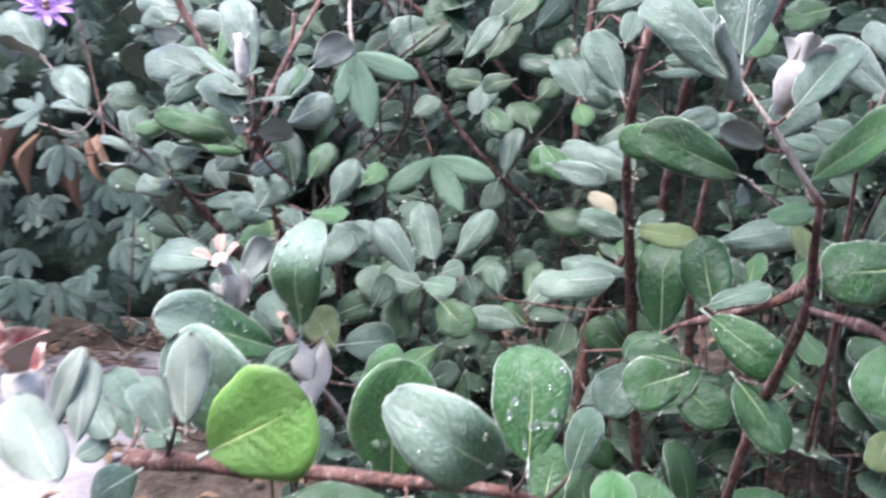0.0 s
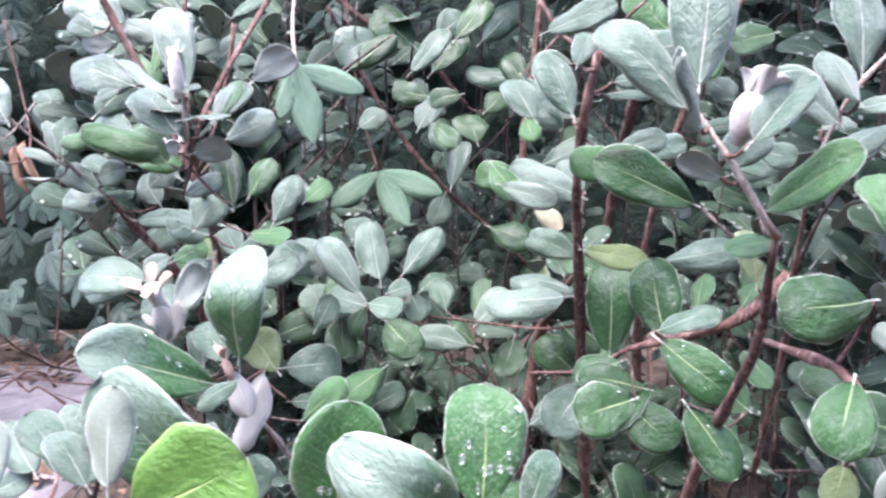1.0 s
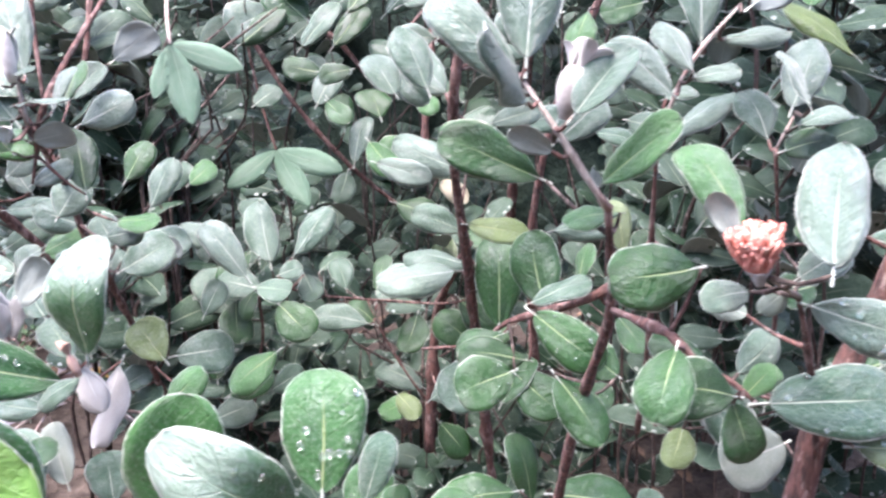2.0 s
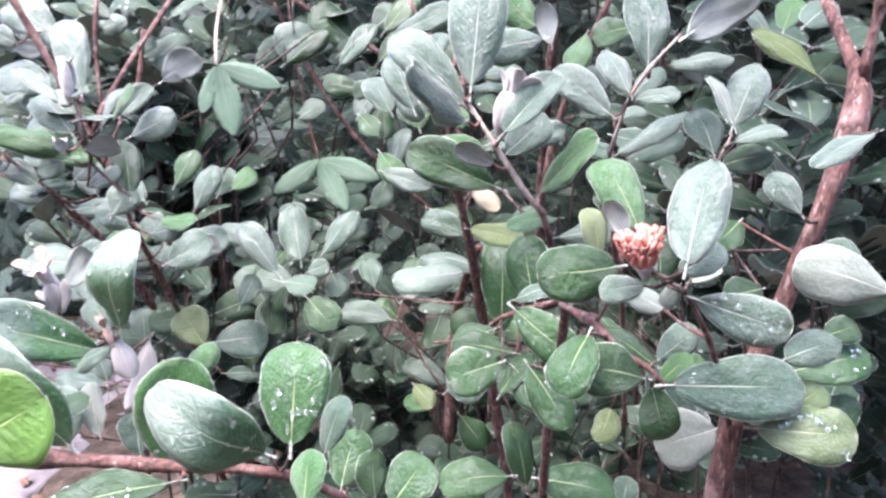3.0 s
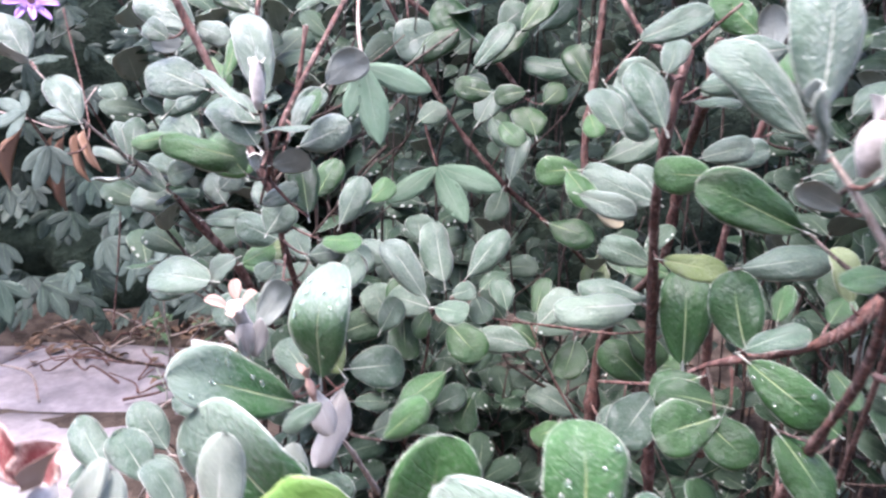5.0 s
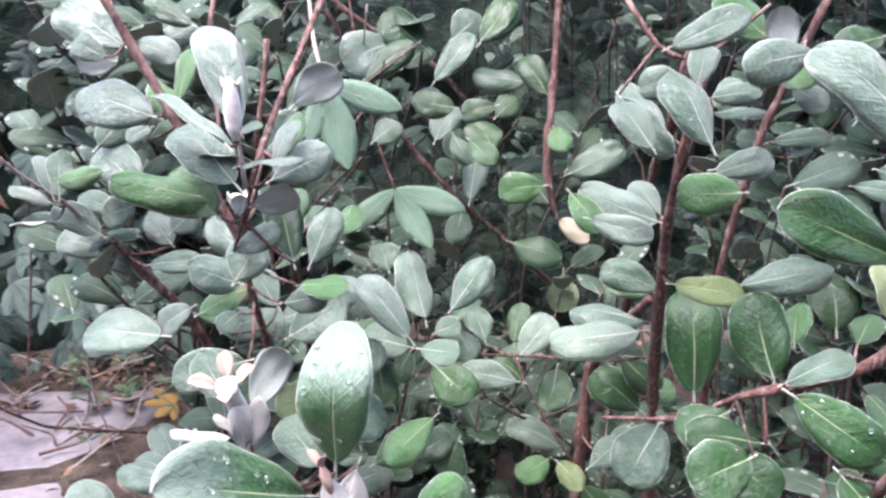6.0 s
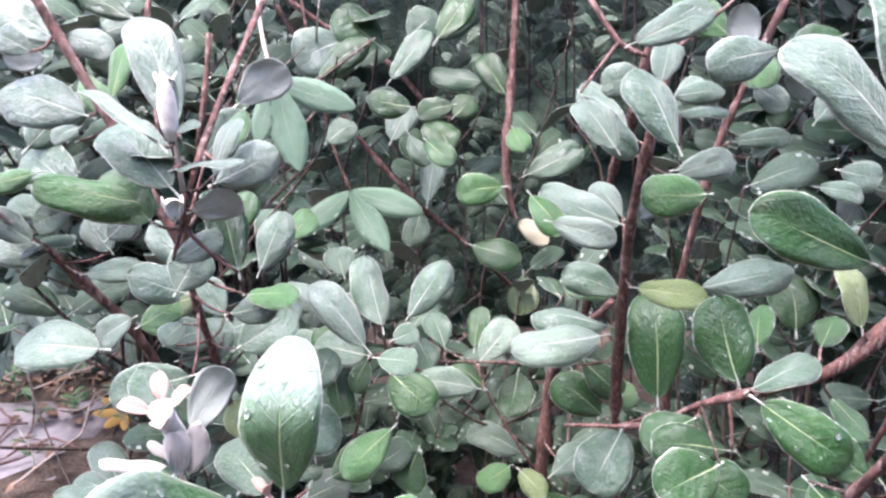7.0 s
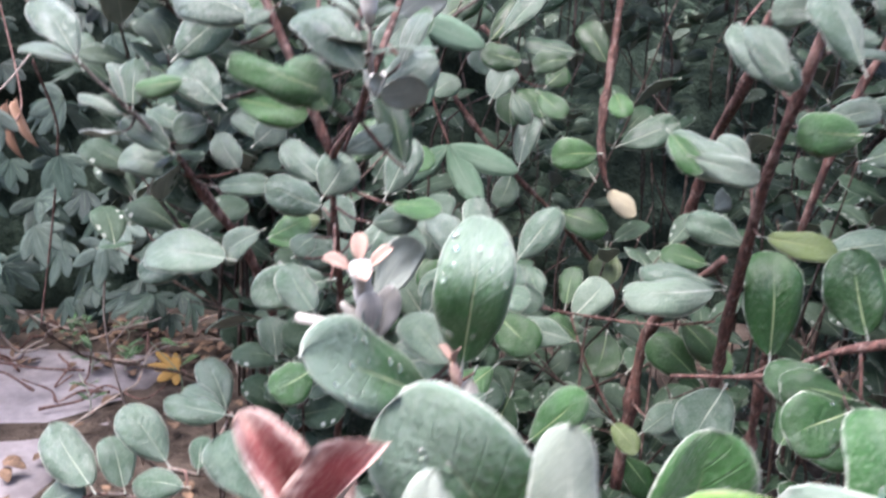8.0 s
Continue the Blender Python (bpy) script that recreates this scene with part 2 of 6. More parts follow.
def outline(v, blunt, broad, egg=None):
    """Half-width of a blade at v from base (0) to tip (1); egg: powers of a blade that narrows to its base and is blunt at its tip."""
    if egg:
        a, b = egg
        k = a / (a + b)
        return (v / k) ** a * ((1 - v) / (1 - k)) ** b if 0 < v < 1 else 0.0
    x = v ** broad
    return max(0.0, math.sin(math.pi * x)) ** blunt


def blade(fold, bend, wave, blunt=0.52, broad=1.12, nv=12, nu=4, thick=0.011, seed=0, petiole=0.10, egg=None):
    """Unit leaf along +y, one wide at its broadest, top towards +z: verts, faces, uvs, slots."""
    rng = np.random.default_rng(seed)
    ph = rng.uniform(0, 6.28, 8)
    verts, uvs, faces, slots = [], [], [], []
    cols = 2 * nu + 1
    for side in (1, -1):
        for i in range(nv + 1):
            vv = 0.5 - 0.5 * math.cos(math.pi * i / nv)
            half = 0.5 * outline(vv, blunt, broad, egg)
            arch = vv ** 1.35 if egg else vv
            for j in range(cols):
                s = j / nu - 1.0
                x = s * half * (1 + 0.05 * math.sin(4 * vv + ph[0] + (s > 0) * 2) + 0.022 * math.sin(17 * vv + ph[7] + (s > 0) * 1.3)) + 0.05 * math.sin(3.1 * vv + ph[3]) * vv
                z = fold * abs(s) ** 1.3 * half - bend * (0.25 - (arch - 0.5) ** 2) - (0.9 * max(0.0, vv - 0.5) ** 2 if bend < -0.9 else 0.0)
                z += wave * abs(s) ** 2 * math.sin(9 * vv + ph[1] + (s > 0) * ph[2]) * 0.7 - 0.14 * half * abs(s) ** 4
                z += 0.012 * math.sin(7 * vv + 3 * s + ph[4]) * math.sin(4 * s + ph[5]) - 0.06 * max(0.0, vv - 0.8) * (1 + math.sin(ph[6]))
                rimmed = abs(s) > 0.999 or i in (0, nv)
                verts.append((x, petiole + (1 - petiole) * vv, z - (0 if side == 1 else thick * (0.6 if rimmed else 1.0))))
                uvs.append((0.5 + 0.5 * s, vv))
    n = (nv + 1) * cols
    for base, side in ((0, 1), (n, -1)):
        for i in range(nv):
            for j in range(cols - 1):
                a = base + i * cols + j
                q = (a, a + 1, a + cols + 1, a + cols)
                faces.append(q if side == 1 else q[::-1])
                slots.append(0 if side == 1 else 1)
    for i in range(nv):
        for j in (0, cols - 1):
            a, b = i * cols + j, (i + 1) * cols + j
            faces.append((a, b, b + n, a + n) if j == 0 else (b, a, a + n, b + n))
            slots.append(1)
    zb = verts[nu][2]
    r = 0.013
    start = len(verts)
    if petiole:
        for (y, z, rr) in ((-0.02, zb - 0.03, 1.3), (petiole * 0.6, zb - 0.006, 1.0), (petiole + 0.10, verts[2 * cols + nu][2] - 0.004, 0.8)):
            for a in range(4):
                verts.append((rr * r * math.cos(a * math.pi / 2) * 1.6, y, z + rr * r * math.sin(a * math.pi / 2)))
                uvs.append((0.5, 0.02))
        for i in range(2):
            for a in range(4):
                b = (a + 1) % 4
                faces.append((start + 4 * i + a, start + 4 * i + b, start + 4 * i + 4 + b, start + 4 * i + 4 + a))
                slots.append(1)
    return verts, faces, uvs, slots


SHAPES = [
    (0.10, -0.30, 0.03), (0.20, -0.16, 0.04), (0.05, -0.55, 0.03), (0.26, -0.10, 0.04), (-0.10, -0.28, 0.05), (0.14, -0.36, 0.04),
    (0.18, 0.12, 0.05), (0.05, -0.22, 0.06), (0.30, -0.24, 0.04), (-0.08, -0.16, 0.06), (0.22, 0.18, 0.06), (0.06, -0.95, 0.03),
]
EGGS = [(0.56, 0.41), (0.76, 0.45), (0.66, 0.43)]
LEAF_MESHES = {}
for key, top in M_TOP.items():
    for i, (fold, bend, wave) in enumerate(SHAPES):
        v, f, uv, sl = blade(fold, bend, wave, nv=16, nu=5, thick=0.009, seed=i, egg=EGGS[i % 3])
        LEAF_MESHES[key, i] = mesh_of("leaf", v, f, [top, M_UNDER], uv, sl)


def tube(points, radii, sides=8, rough=0.12, seed=0, step=0.012):
    """A bent, slightly knobbly tube through the points (smoothed), closed at both ends: verts, faces."""
    rng = np.random.default_rng(seed)
    p = [Vector(q) for q in points]
    ext = [p[0] * 2 - p[1]] + p + [p[-1] * 2 - p[-2]]
    rr = [radii[0]] + list(radii) + [radii[-1]]
    line, rad = [], []
    for i in range(1, len(ext) - 2):
        n = max(2, int((ext[i + 1] - ext[i]).length / step))
        for k in range(n):
            t = k / n
            a, b, c, d = ext[i - 1], ext[i], ext[i + 1], ext[i + 2]
            line.append(0.5 * ((2 * b) + (c - a) * t + (2 * a - 5 * b + 4 * c - d) * t * t + (3 * b - a - 3 * c + d) * t ** 3))
            rad.append(rr[i] * (1 - t) + rr[i + 1] * t)
    line.append(p[-1])
    rad.append(radii[-1])
    verts, faces = [], []
    up = Vector((0.3, 0.9, 0.2))
    for i, c in enumerate(line):
        d = (line[min(i + 1, len(line) - 1)] - line[max(i - 1, 0)]).normalized()
        x = d.cross(up).normalized()
        y = d.cross(x)
        knob = 1.0 + rng.normal(0, rough) + (0.35 if rng.random() < 0.07 else 0)
        for a in range(sides):
            w = 2 * math.pi * a / sides
            r = rad[i] * knob * (1 + rng.normal(0, rough * 0.5))
            verts.append(c + x * (r * math.cos(w)) + y * (r * math.sin(w)))
    m = len(line)
    for i in range(m - 1):
        for a in range(sides):
            b = (a + 1) % sides
            faces.append((i * sides + a, i * sides + b, (i + 1) * sides + b, (i + 1) * sides + a))
    faces.append(tuple(range(sides))[::-1])
    faces.append(tuple((m - 1) * sides + a for a in range(sides)))
    return verts, faces, line, rad


# ---- the setting ----
def ground_height(x, y):
    bed = max(0.0, min(1.0, (x + 0.62) / 0.25)) if y < 1.25 else 1.0
    return 0.022 * noise.noise((x * 3, y * 3, 0)) + 0.012 * noise.noise((x * 11, y * 11, 3)) + 0.03 * bed


gv, gf = [], []
xs = [-60, -20, -8, -4] + [-2.5 + 0.07 * i for i in range(72)] + [4, 8, 20, 60]
ys = [-60, -20, -8, -4] + [-1.5 + 0.07 * i for i in range(65)] + [4, 8, 20, 60]
for y in ys:
    for x in xs:
        near = abs(x) < 3 and -2 < y < 3.2
        gv.append((x, y, ground_height(x, y) - 0.03 if near else -0.03))
for j in range(len(ys) - 1):
    for i in range(len(xs) - 1):
        a = j * len(xs) + i
        gf.append((a, a + 1, a + 1 + len(xs), a + len(xs)))
ground = tagged(new("ground", mesh_of("ground", gv, gf, [M_SOIL])), "dark damp soil with leaf litter under the shrub", "ground", kind="structure")

pavement = tagged(new("pavement"), "pale grey-mauve paving slabs with dark joints beside the bed", "pavement", kind="structure")


def slab_mesh(w, d, h, seed):
    """A worn slab with rounded, chipped edges, its middle at the origin and its top at zero."""
    rng = np.random.default_rng(seed)
    n, verts, faces = 7, [], []
    for j in range(n + 1):
        for i in range(n + 1):
            x, y = w * (i / n - 0.5), d * (j / n - 0.5)
            edge = i in (0, n) or j in (0, n)
            verts.append((x + rng.normal(0, 0.002) * edge, y + rng.normal(0, 0.002) * edge, -0.005 * edge + rng.normal(0, 0.0012)))
    for j in range(n):
        for i in range(n):
            k = j * (n + 1) + i
            faces.append((k, k + 1, k + n + 2, k + n + 1))
    ring = [i for i in range(n + 1)] + [(j + 1) * (n + 1) - 1 for j in range(1, n + 1)] + [n * (n + 1) + i for i in range(n - 1, -1, -1)] + [j * (n + 1) for j in range(n - 1, 0, -1)]
    o = len(verts)
    verts += [(verts[k][0], verts[k][1], -h) for k in ring]
    m = len(ring)
    for k in range(m):
        faces.append((ring[(k + 1) % m], ring[k], o + k, o + (k + 1) % m))
    return mesh_of("slab", verts, faces, [M_STONE])


SLABS = [slab_mesh(0.592, 0.40, 0.05, i) for i in range(3)]
for j, (row, shift) in enumerate(((1.345, 0.0), (1.757, 0.02), (0.93, -0.3))):
    for i in range(4):
        s = new("slab", SLABS[(i + j) % 3])
        s.parent = pavement
        s.matrix_basis = pose(-0.80 - 0.604 * i + shift, row, 0.012 - 0.006 * (j != 1), random.uniform(-0.5, 0.5), random.uniform(-0.5, 0.5), random.uniform(-0.6, 0.6) - 2)

# plain unseen wall, added behind the camera to cut low frontal sky light
M_WALL = plain_material("wall_render", (0.16, 0.15, 0.14), (0.22, 0.21, 0.195), 4.0, 0.9, 0.3, 0.004)
wv = [(x, y, z) for z in (-0.1, 2.6) for y in (-2.2, -2.0) for x in (-9.0, 9.0)]
tagged(new("wall_south", mesh_of("wall_south", wv, [(0, 1, 3, 2), (4, 6, 7, 5), (0, 4, 5, 1), (2, 3, 7, 6), (0, 2, 6, 4), (1, 5, 7, 3)], [M_WALL], smooth=False)), "plain unseen wall added to block low sky light", "wall", kind="structure")

# ---- the shrub ----
shrub = tagged(new("feijoa_shrub"), "dense shrub with oval grey-green leaves and red-brown stems", "shrub")
shrub.location = (0.35, 0.75, 0.0)
BRANCHES = []


def world_child(name, me, parent, m, label=""):
    ob = new(name, me)
    ob.parent = parent
    ob.matrix_parent_inverse = Matrix.Identity(4)
    ob.matrix_basis = Matrix.Translation(-shrub.location) @ m if parent is shrub else m
    return tagged(ob, label)


def stem(name, rows):
    """A branch through rows of x, y, z, radius."""
    v, f, line, rad = tube([r[:3] for r in rows], [r[3] for r in rows], 9 if rows[0][3] + rows[-1][3] > 0.006 else 6, 0.15, len(BRANCHES))
    thin = name == "shoot" or max(r[3] for r in rows) < 0.0012
    me = mesh_of(name, [q - shrub.location for q in v], f, [M_TWIG if thin else M_BARK])
    ob = part(name, me, shrub)
    BRANCHES.append((ob, np.array([tuple(q) for q in line]), rad))
    return ob


LEAF_COUNT = [0]


def blade_pose(base, tip, normal, width):
    y = Vector(tip) - Vector(base)
    length = y.length
    y.normalize()
    z = Vector(normal)
    z = (z - y * z.dot(y)).normalized()
    x = y.cross(z)
    m = Matrix((x, y, z)).transposed().to_4x4()
    m.translation = base
    return m @ Matrix.Diagonal((width, length, length * 0.8, 1))


def leaf(kind, base, tip, normal, width, shape=None):
    """A leaf from its foot to its tip, set on the nearest branch; a twig joins it where the branch is a little way off."""
    b = np.array(base)
    best = min(((np.linalg.norm(l - b, axis=1).min(), i) for i, (o, l, r) in enumerate(BRANCHES)))
    ob, line, rad = BRANCHES[best[1]]
    i = LEAF_COUNT[0]
    LEAF_COUNT[0] += 1
    m = blade_pose(base, tip, normal, width)
    me = LEAF_MESHES[kind, (i * 7 + i // 5) % len(SHAPES) if shape is None else shape]
    world = new("leaf", me)
    world.parent = ob
    world.matrix_basis = Matrix.Translation(-shrub.location) @ m
    if 0.004 < best[0] < 0.04:
        k = int(np.linalg.norm(line - b, axis=1).argmin())
        d = (Vector(tip) - Vector(base)).normalized()
        foot = Vector(line[k])
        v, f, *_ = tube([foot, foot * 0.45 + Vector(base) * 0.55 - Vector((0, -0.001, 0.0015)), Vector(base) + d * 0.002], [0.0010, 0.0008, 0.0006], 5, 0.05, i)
        part("twig", mesh_of("twig", [q - shrub.location for q in v], f, [M_BARK_SHADED if i % 2 else M_BARK]), ob)
    return world


# main stems: begin
stem("shoot", [(0.0696, 0.5159, 0.6826, 0.0005), (0.0691, 0.5168, 0.6619, 0.0008), (0.0698, 0.5185, 0.6403, 0.0012)])
stem("branch", [(0.0698, 0.5187, 0.6413, 0.0012), (0.0600, 0.5550, 0.6230, 0.0014), (0.0460, 0.6000, 0.6044, 0.0020), (0.0450, 0.6120, 0.5787, 0.0022), (0.0442, 0.6543, 0.5212, 0.0022), (0.0384, 0.7200, 0.4388, 0.0029), (0.0273, 0.7818, 0.3350, 0.0034)])
stem("branch", [(0.0961, 0.5987, 0.7238, 0.0015), (0.0787, 0.5486, 0.6714, 0.0013), (0.0706, 0.5295, 0.6443, 0.0012), (0.0634, 0.5357, 0.6262, 0.0013)])
stem("branch", [(-0.0107, 0.6000, 0.7311, 0.0026), (0.0146, 0.6000, 0.6766, 0.0024), (0.0240, 0.6000, 0.6549, 0.0022), (0.0458, 0.6008, 0.6044, 0.0022)])
stem("shoot", [(-0.1241, 0.6437, 0.6842, 0.0006), (-0.1000, 0.6559, 0.6483, 0.0009), (-0.0797, 0.6799, 0.6193, 0.0011), (-0.0588, 0.6940, 0.5920, 0.0020)])
stem("branch", [(-0.0595, 0.6942, 0.5930, 0.0022), (-0.0453, 0.7173, 0.5589, 0.0036), (-0.0267, 0.7304, 0.5260, 0.0038), (-0.0107, 0.7652, 0.4489, 0.0034), (0.0011, 0.7958, 0.3502, 0.0037), (0.0005, 0.8656, 0.1911, 0.0047)])
stem("branch", [(0.2777, 0.5758, 0.6882, 0.0026), (0.2709, 0.5837, 0.6485, 0.0031), (0.2714, 0.6103, 0.6031, 0.0032), (0.2807, 0.6483, 0.5419, 0.0033), (0.2875, 0.6768, 0.4835, 0.0036), (0.2973, 0.7094, 0.3962, 0.0039), (0.3085, 0.7464, 0.2804, 0.0046)])
stem("branch", [(0.2777, 0.5758, 0.6882, 0.0013), (0.2865, 0.5668, 0.6982, 0.0010), (0.2971, 0.5578, 0.7086, 0.0008)])
stem("branch", [(0.2680, 0.5816, 0.6876, 0.0012), (0.2570, 0.5892, 0.6948, 0.0014), (0.2452, 0.6000, 0.7181, 0.0014)])
stem("branch", [(0.2848, 0.9717, 0.7754, 0.0037), (0.2744, 0.9542, 0.6847, 0.0044), (0.2646, 0.9389, 0.6046, 0.0044), (0.2695, 0.9303, 0.5643, 0.0022), (0.2745, 0.9284, 0.5571, 0.0009)])
stem("branch", [(0.3836, 0.6661, 0.7244, 0.0028), (0.3578, 0.6671, 0.6676, 0.0029), (0.3475, 0.6722, 0.6377, 0.0029), (0.3336, 0.6801, 0.5702, 0.0029), (0.3351, 0.7061, 0.4970, 0.0031), (0.3463, 0.7416, 0.3738, 0.0037)])
stem("branch", [(0.0505, 1.0115, 0.7705, 0.0022), (0.0860, 0.9948, 0.7031, 0.0026), (0.1269, 0.9876, 0.6349, 0.0028), (0.1835, 0.9793, 0.5673, 0.0028), (0.2353, 0.9855, 0.5190, 0.0024), (0.3247, 1.0499, 0.4202, 0.0026)])
stem("branch", [(0.4239, 0.4386, 0.6971, 0.0019), (0.4301, 0.4232, 0.6698, 0.0027), (0.4324, 0.4147, 0.6527, 0.0045), (0.4217, 0.4068, 0.6216, 0.0040), (0.4125, 0.4093, 0.5902, 0.0039), (0.4035, 0.4095, 0.5622, 0.0040), (0.3935, 0.4145, 0.5281, 0.0046), (0.3875, 0.4161, 0.4904, 0.0050), (0.3848, 0.4220, 0.4473, 0.0056)])
stem("branch", [(0.4325, 0.4154, 0.6558, 0.0024), (0.4360, 0.4152, 0.6773, 0.0020), (0.4363, 0.4090, 0.6964, 0.0017)])
stem("branch", [(0.0615, 0.3860, 0.5212, 0.0034), (0.0915, 0.3880, 0.5194, 0.0034), (0.1236, 0.3900, 0.5164, 0.0031), (0.1635, 0.3910, 0.5125, 0.0026), (0.2026, 0.3920, 0.5091, 0.0020), (0.2290, 0.4150, 0.4800, 0.0018), (0.2447, 0.4480, 0.4300, 0.0022)])
stem("shoot", [(0.2823, 0.4287, 0.6557, 0.0007), (0.2935, 0.4209, 0.6370, 0.0011), (0.3037, 0.4186, 0.6206, 0.0013), (0.3131, 0.4221, 0.6079, 0.0016)])
stem("branch", [(0.3126, 0.4221, 0.6084, 0.0016), (0.3202, 0.4434, 0.5832, 0.0019), (0.3273, 0.4683, 0.5512, 0.0022), (0.3246, 0.5149, 0.4819, 0.0028), (0.3244, 0.5754, 0.3793, 0.0033)])
stem("branch", [(0.3232, 0.4494, 0.5613, 0.0014), (0.3337, 0.4149, 0.5629, 0.0018), (0.3411, 0.4087, 0.5540, 0.0016), (0.3518, 0.4037, 0.5486, 0.0012), (0.3587, 0.3980, 0.5424, 0.0008)])
stem("branch", [(0.3737, 0.5429, 0.5672, 0.0041), (0.3559, 0.5501, 0.5442, 0.0033), (0.3344, 0.5593, 0.5302, 0.0023), (0.2990, 0.5797, 0.5145, 0.0020), (0.2832, 0.6071, 0.4916, 0.0012), (0.2486, 0.6572, 0.4712, 0.0012)])
stem("shoot", [(0.3413, 0.3722, 0.5999, 0.0008), (0.3462, 0.3717, 0.5949, 0.0009), (0.3577, 0.3746, 0.5874, 0.0009)])
stem("branch", [(0.3573, 0.3746, 0.5878, 0.0009), (0.3732, 0.3938, 0.5630, 0.0010), (0.3872, 0.4072, 0.5213, 0.0012), (0.3980, 0.4288, 0.4720, 0.0015)])
stem("shoot", [(0.3792, 0.4710, 0.6805, 0.0005), (0.3659, 0.4715, 0.6660, 0.0009), (0.3561, 0.4723, 0.6509, 0.0009), (0.3493, 0.4767, 0.6269, 0.0009)])
stem("branch", [(0.3493, 0.4770, 0.6282, 0.0009), (0.3559, 0.4993, 0.5847, 0.0012), (0.3677, 0.5306, 0.5316, 0.0015), (0.3833, 0.5932, 0.4305, 0.0020)])
stem("shoot", [(0.4050, 0.4699, 0.6369, 0.0005), (0.3979, 0.4709, 0.6215, 0.0008)])
stem("branch", [(0.3979, 0.4710, 0.6221, 0.0008), (0.4089, 0.4865, 0.5921, 0.0008), (0.4297, 0.5206, 0.5475, 0.0011), (0.4554, 0.5682, 0.4670, 0.0014)])
stem("branch", [(0.2860, 0.6840, 0.5400, 0.0022), (0.2750, 0.7200, 0.5080, 0.0030), (0.2640, 0.7540, 0.4662, 0.0038), (0.2578, 0.7569, 0.4113, 0.0052), (0.2529, 0.7625, 0.3357, 0.0057)])
stem("branch", [(0.2909, 0.6992, 0.4944, 0.0010), (0.2676, 0.7293, 0.4816, 0.0009), (0.2307, 0.7523, 0.4784, 0.0010), (0.1775, 0.7194, 0.4950, 0.0009), (0.1316, 0.7054, 0.5073, 0.0010), (0.1208, 0.7373, 0.4583, 0.0012), (0.0976, 0.7615, 0.3656, 0.0015)])
stem("branch", [(0.2056, 0.7549, 0.4801, 0.0007), (0.2180, 0.7573, 0.4467, 0.0010), (0.2412, 0.7567, 0.4033, 0.0011), (0.2636, 0.7678, 0.3664, 0.0013)])
stem("branch", [(0.3572, 0.8096, 0.7091, 0.0042), (0.3542, 0.8361, 0.6548, 0.0044), (0.3552, 0.8905, 0.6039, 0.0046), (0.3532, 0.9345, 0.5153, 0.0048), (0.3508, 0.9873, 0.4090, 0.0050)])
stem("shoot", [(0.0711, 0.4700, 0.5700, 0.0006), (0.0730, 0.4656, 0.5588, 0.0006), (0.0786, 0.4692, 0.5427, 0.0008), (0.0926, 0.4806, 0.5257, 0.0010), (0.1048, 0.5051, 0.4982, 0.0013), (0.1155, 0.5362, 0.4521, 0.0015)])
stem("shoot", [(-0.0770, 0.6321, 0.3842, 0.0009), (-0.0543, 0.6375, 0.4152, 0.0009), (-0.0404, 0.6455, 0.4067, 0.0009), (-0.0334, 0.6786, 0.4205, 0.0008), (-0.0307, 0.6901, 0.4272, 0.0009)])
stem("shoot", [(-0.0948, 0.6266, 0.4038, 0.0007), (-0.0768, 0.6260, 0.4043, 0.0007), (-0.0537, 0.6327, 0.3916, 0.0009)])
stem("branch", [(0.0615, 0.6292, 0.7077, 0.0018), (0.0587, 0.6244, 0.6830, 0.0018), (0.0529, 0.6188, 0.6529, 0.0016)])
stem("branch", [(0.0393, 0.6146, 0.7274, 0.0012), (0.0371, 0.6095, 0.7014, 0.0012), (0.0414, 0.5975, 0.6440, 0.0011)])
stem("branch", [(0.0994, 0.9027, 0.7600, 0.0007), (0.0940, 0.9183, 0.7336, 0.0009), (0.0848, 0.9742, 0.7022, 0.0011)])
stem("branch", [(0.0321, 1.0949, 0.8046, 0.0034), (0.0904, 1.0920, 0.7589, 0.0034), (0.1598, 1.0911, 0.7164, 0.0030), (0.2068, 1.0846, 0.6603, 0.0025)])
# main stems: end
# leaves near the path: begin
leaf("p", (0.0686, 0.5263, 0.6616), (0.0521, 0.5487, 0.7072), (0.25, -0.83, 0.50), 0.0199, 2)
leaf("p", (0.0697, 0.5033, 0.6577), (0.0385, 0.5152, 0.6785), (0.47, -0.22, 0.86), 0.0115, 3)
leaf("s", (0.0695, 0.5122, 0.6411), (0.0412, 0.5319, 0.6656), (0.09, -0.72, 0.69), 0.0228)
leaf("b", (0.0594, 0.5402, 0.6328), (0.0157, 0.5210, 0.6458), (0.05, -0.80, 0.60), 0.0180, 9)
leaf("s", (0.0122, 0.5985, 0.6691), (-0.0303, 0.6059, 0.6829), (-0.01, -0.89, 0.45), 0.0277)
leaf("u", (0.0716, 0.5142, 0.6341), (0.0913, 0.5171, 0.6362), (0.00, 0.88, 0.47), 0.0139)
leaf("s", (0.0678, 0.5103, 0.6504), (0.0944, 0.5078, 0.6520), (0.02, -0.09, 1.00), 0.0122)
leaf("p", (0.0690, 0.5116, 0.6631), (0.0799, 0.5118, 0.6656), (-0.20, -0.38, 0.90), 0.0095)
leaf("b", (0.0826, 0.5304, 0.6502), (0.0889, 0.5406, 0.6700), (-0.48, -0.71, 0.52), 0.0126)
leaf("p", (0.0660, 0.5765, 0.6372), (0.0968, 0.5811, 0.6511), (0.07, -0.98, 0.18), 0.0200)
leaf("g", (0.0835, 0.5379, 0.6039), (0.0709, 0.5596, 0.6376), (0.52, -0.62, 0.59), 0.0183)
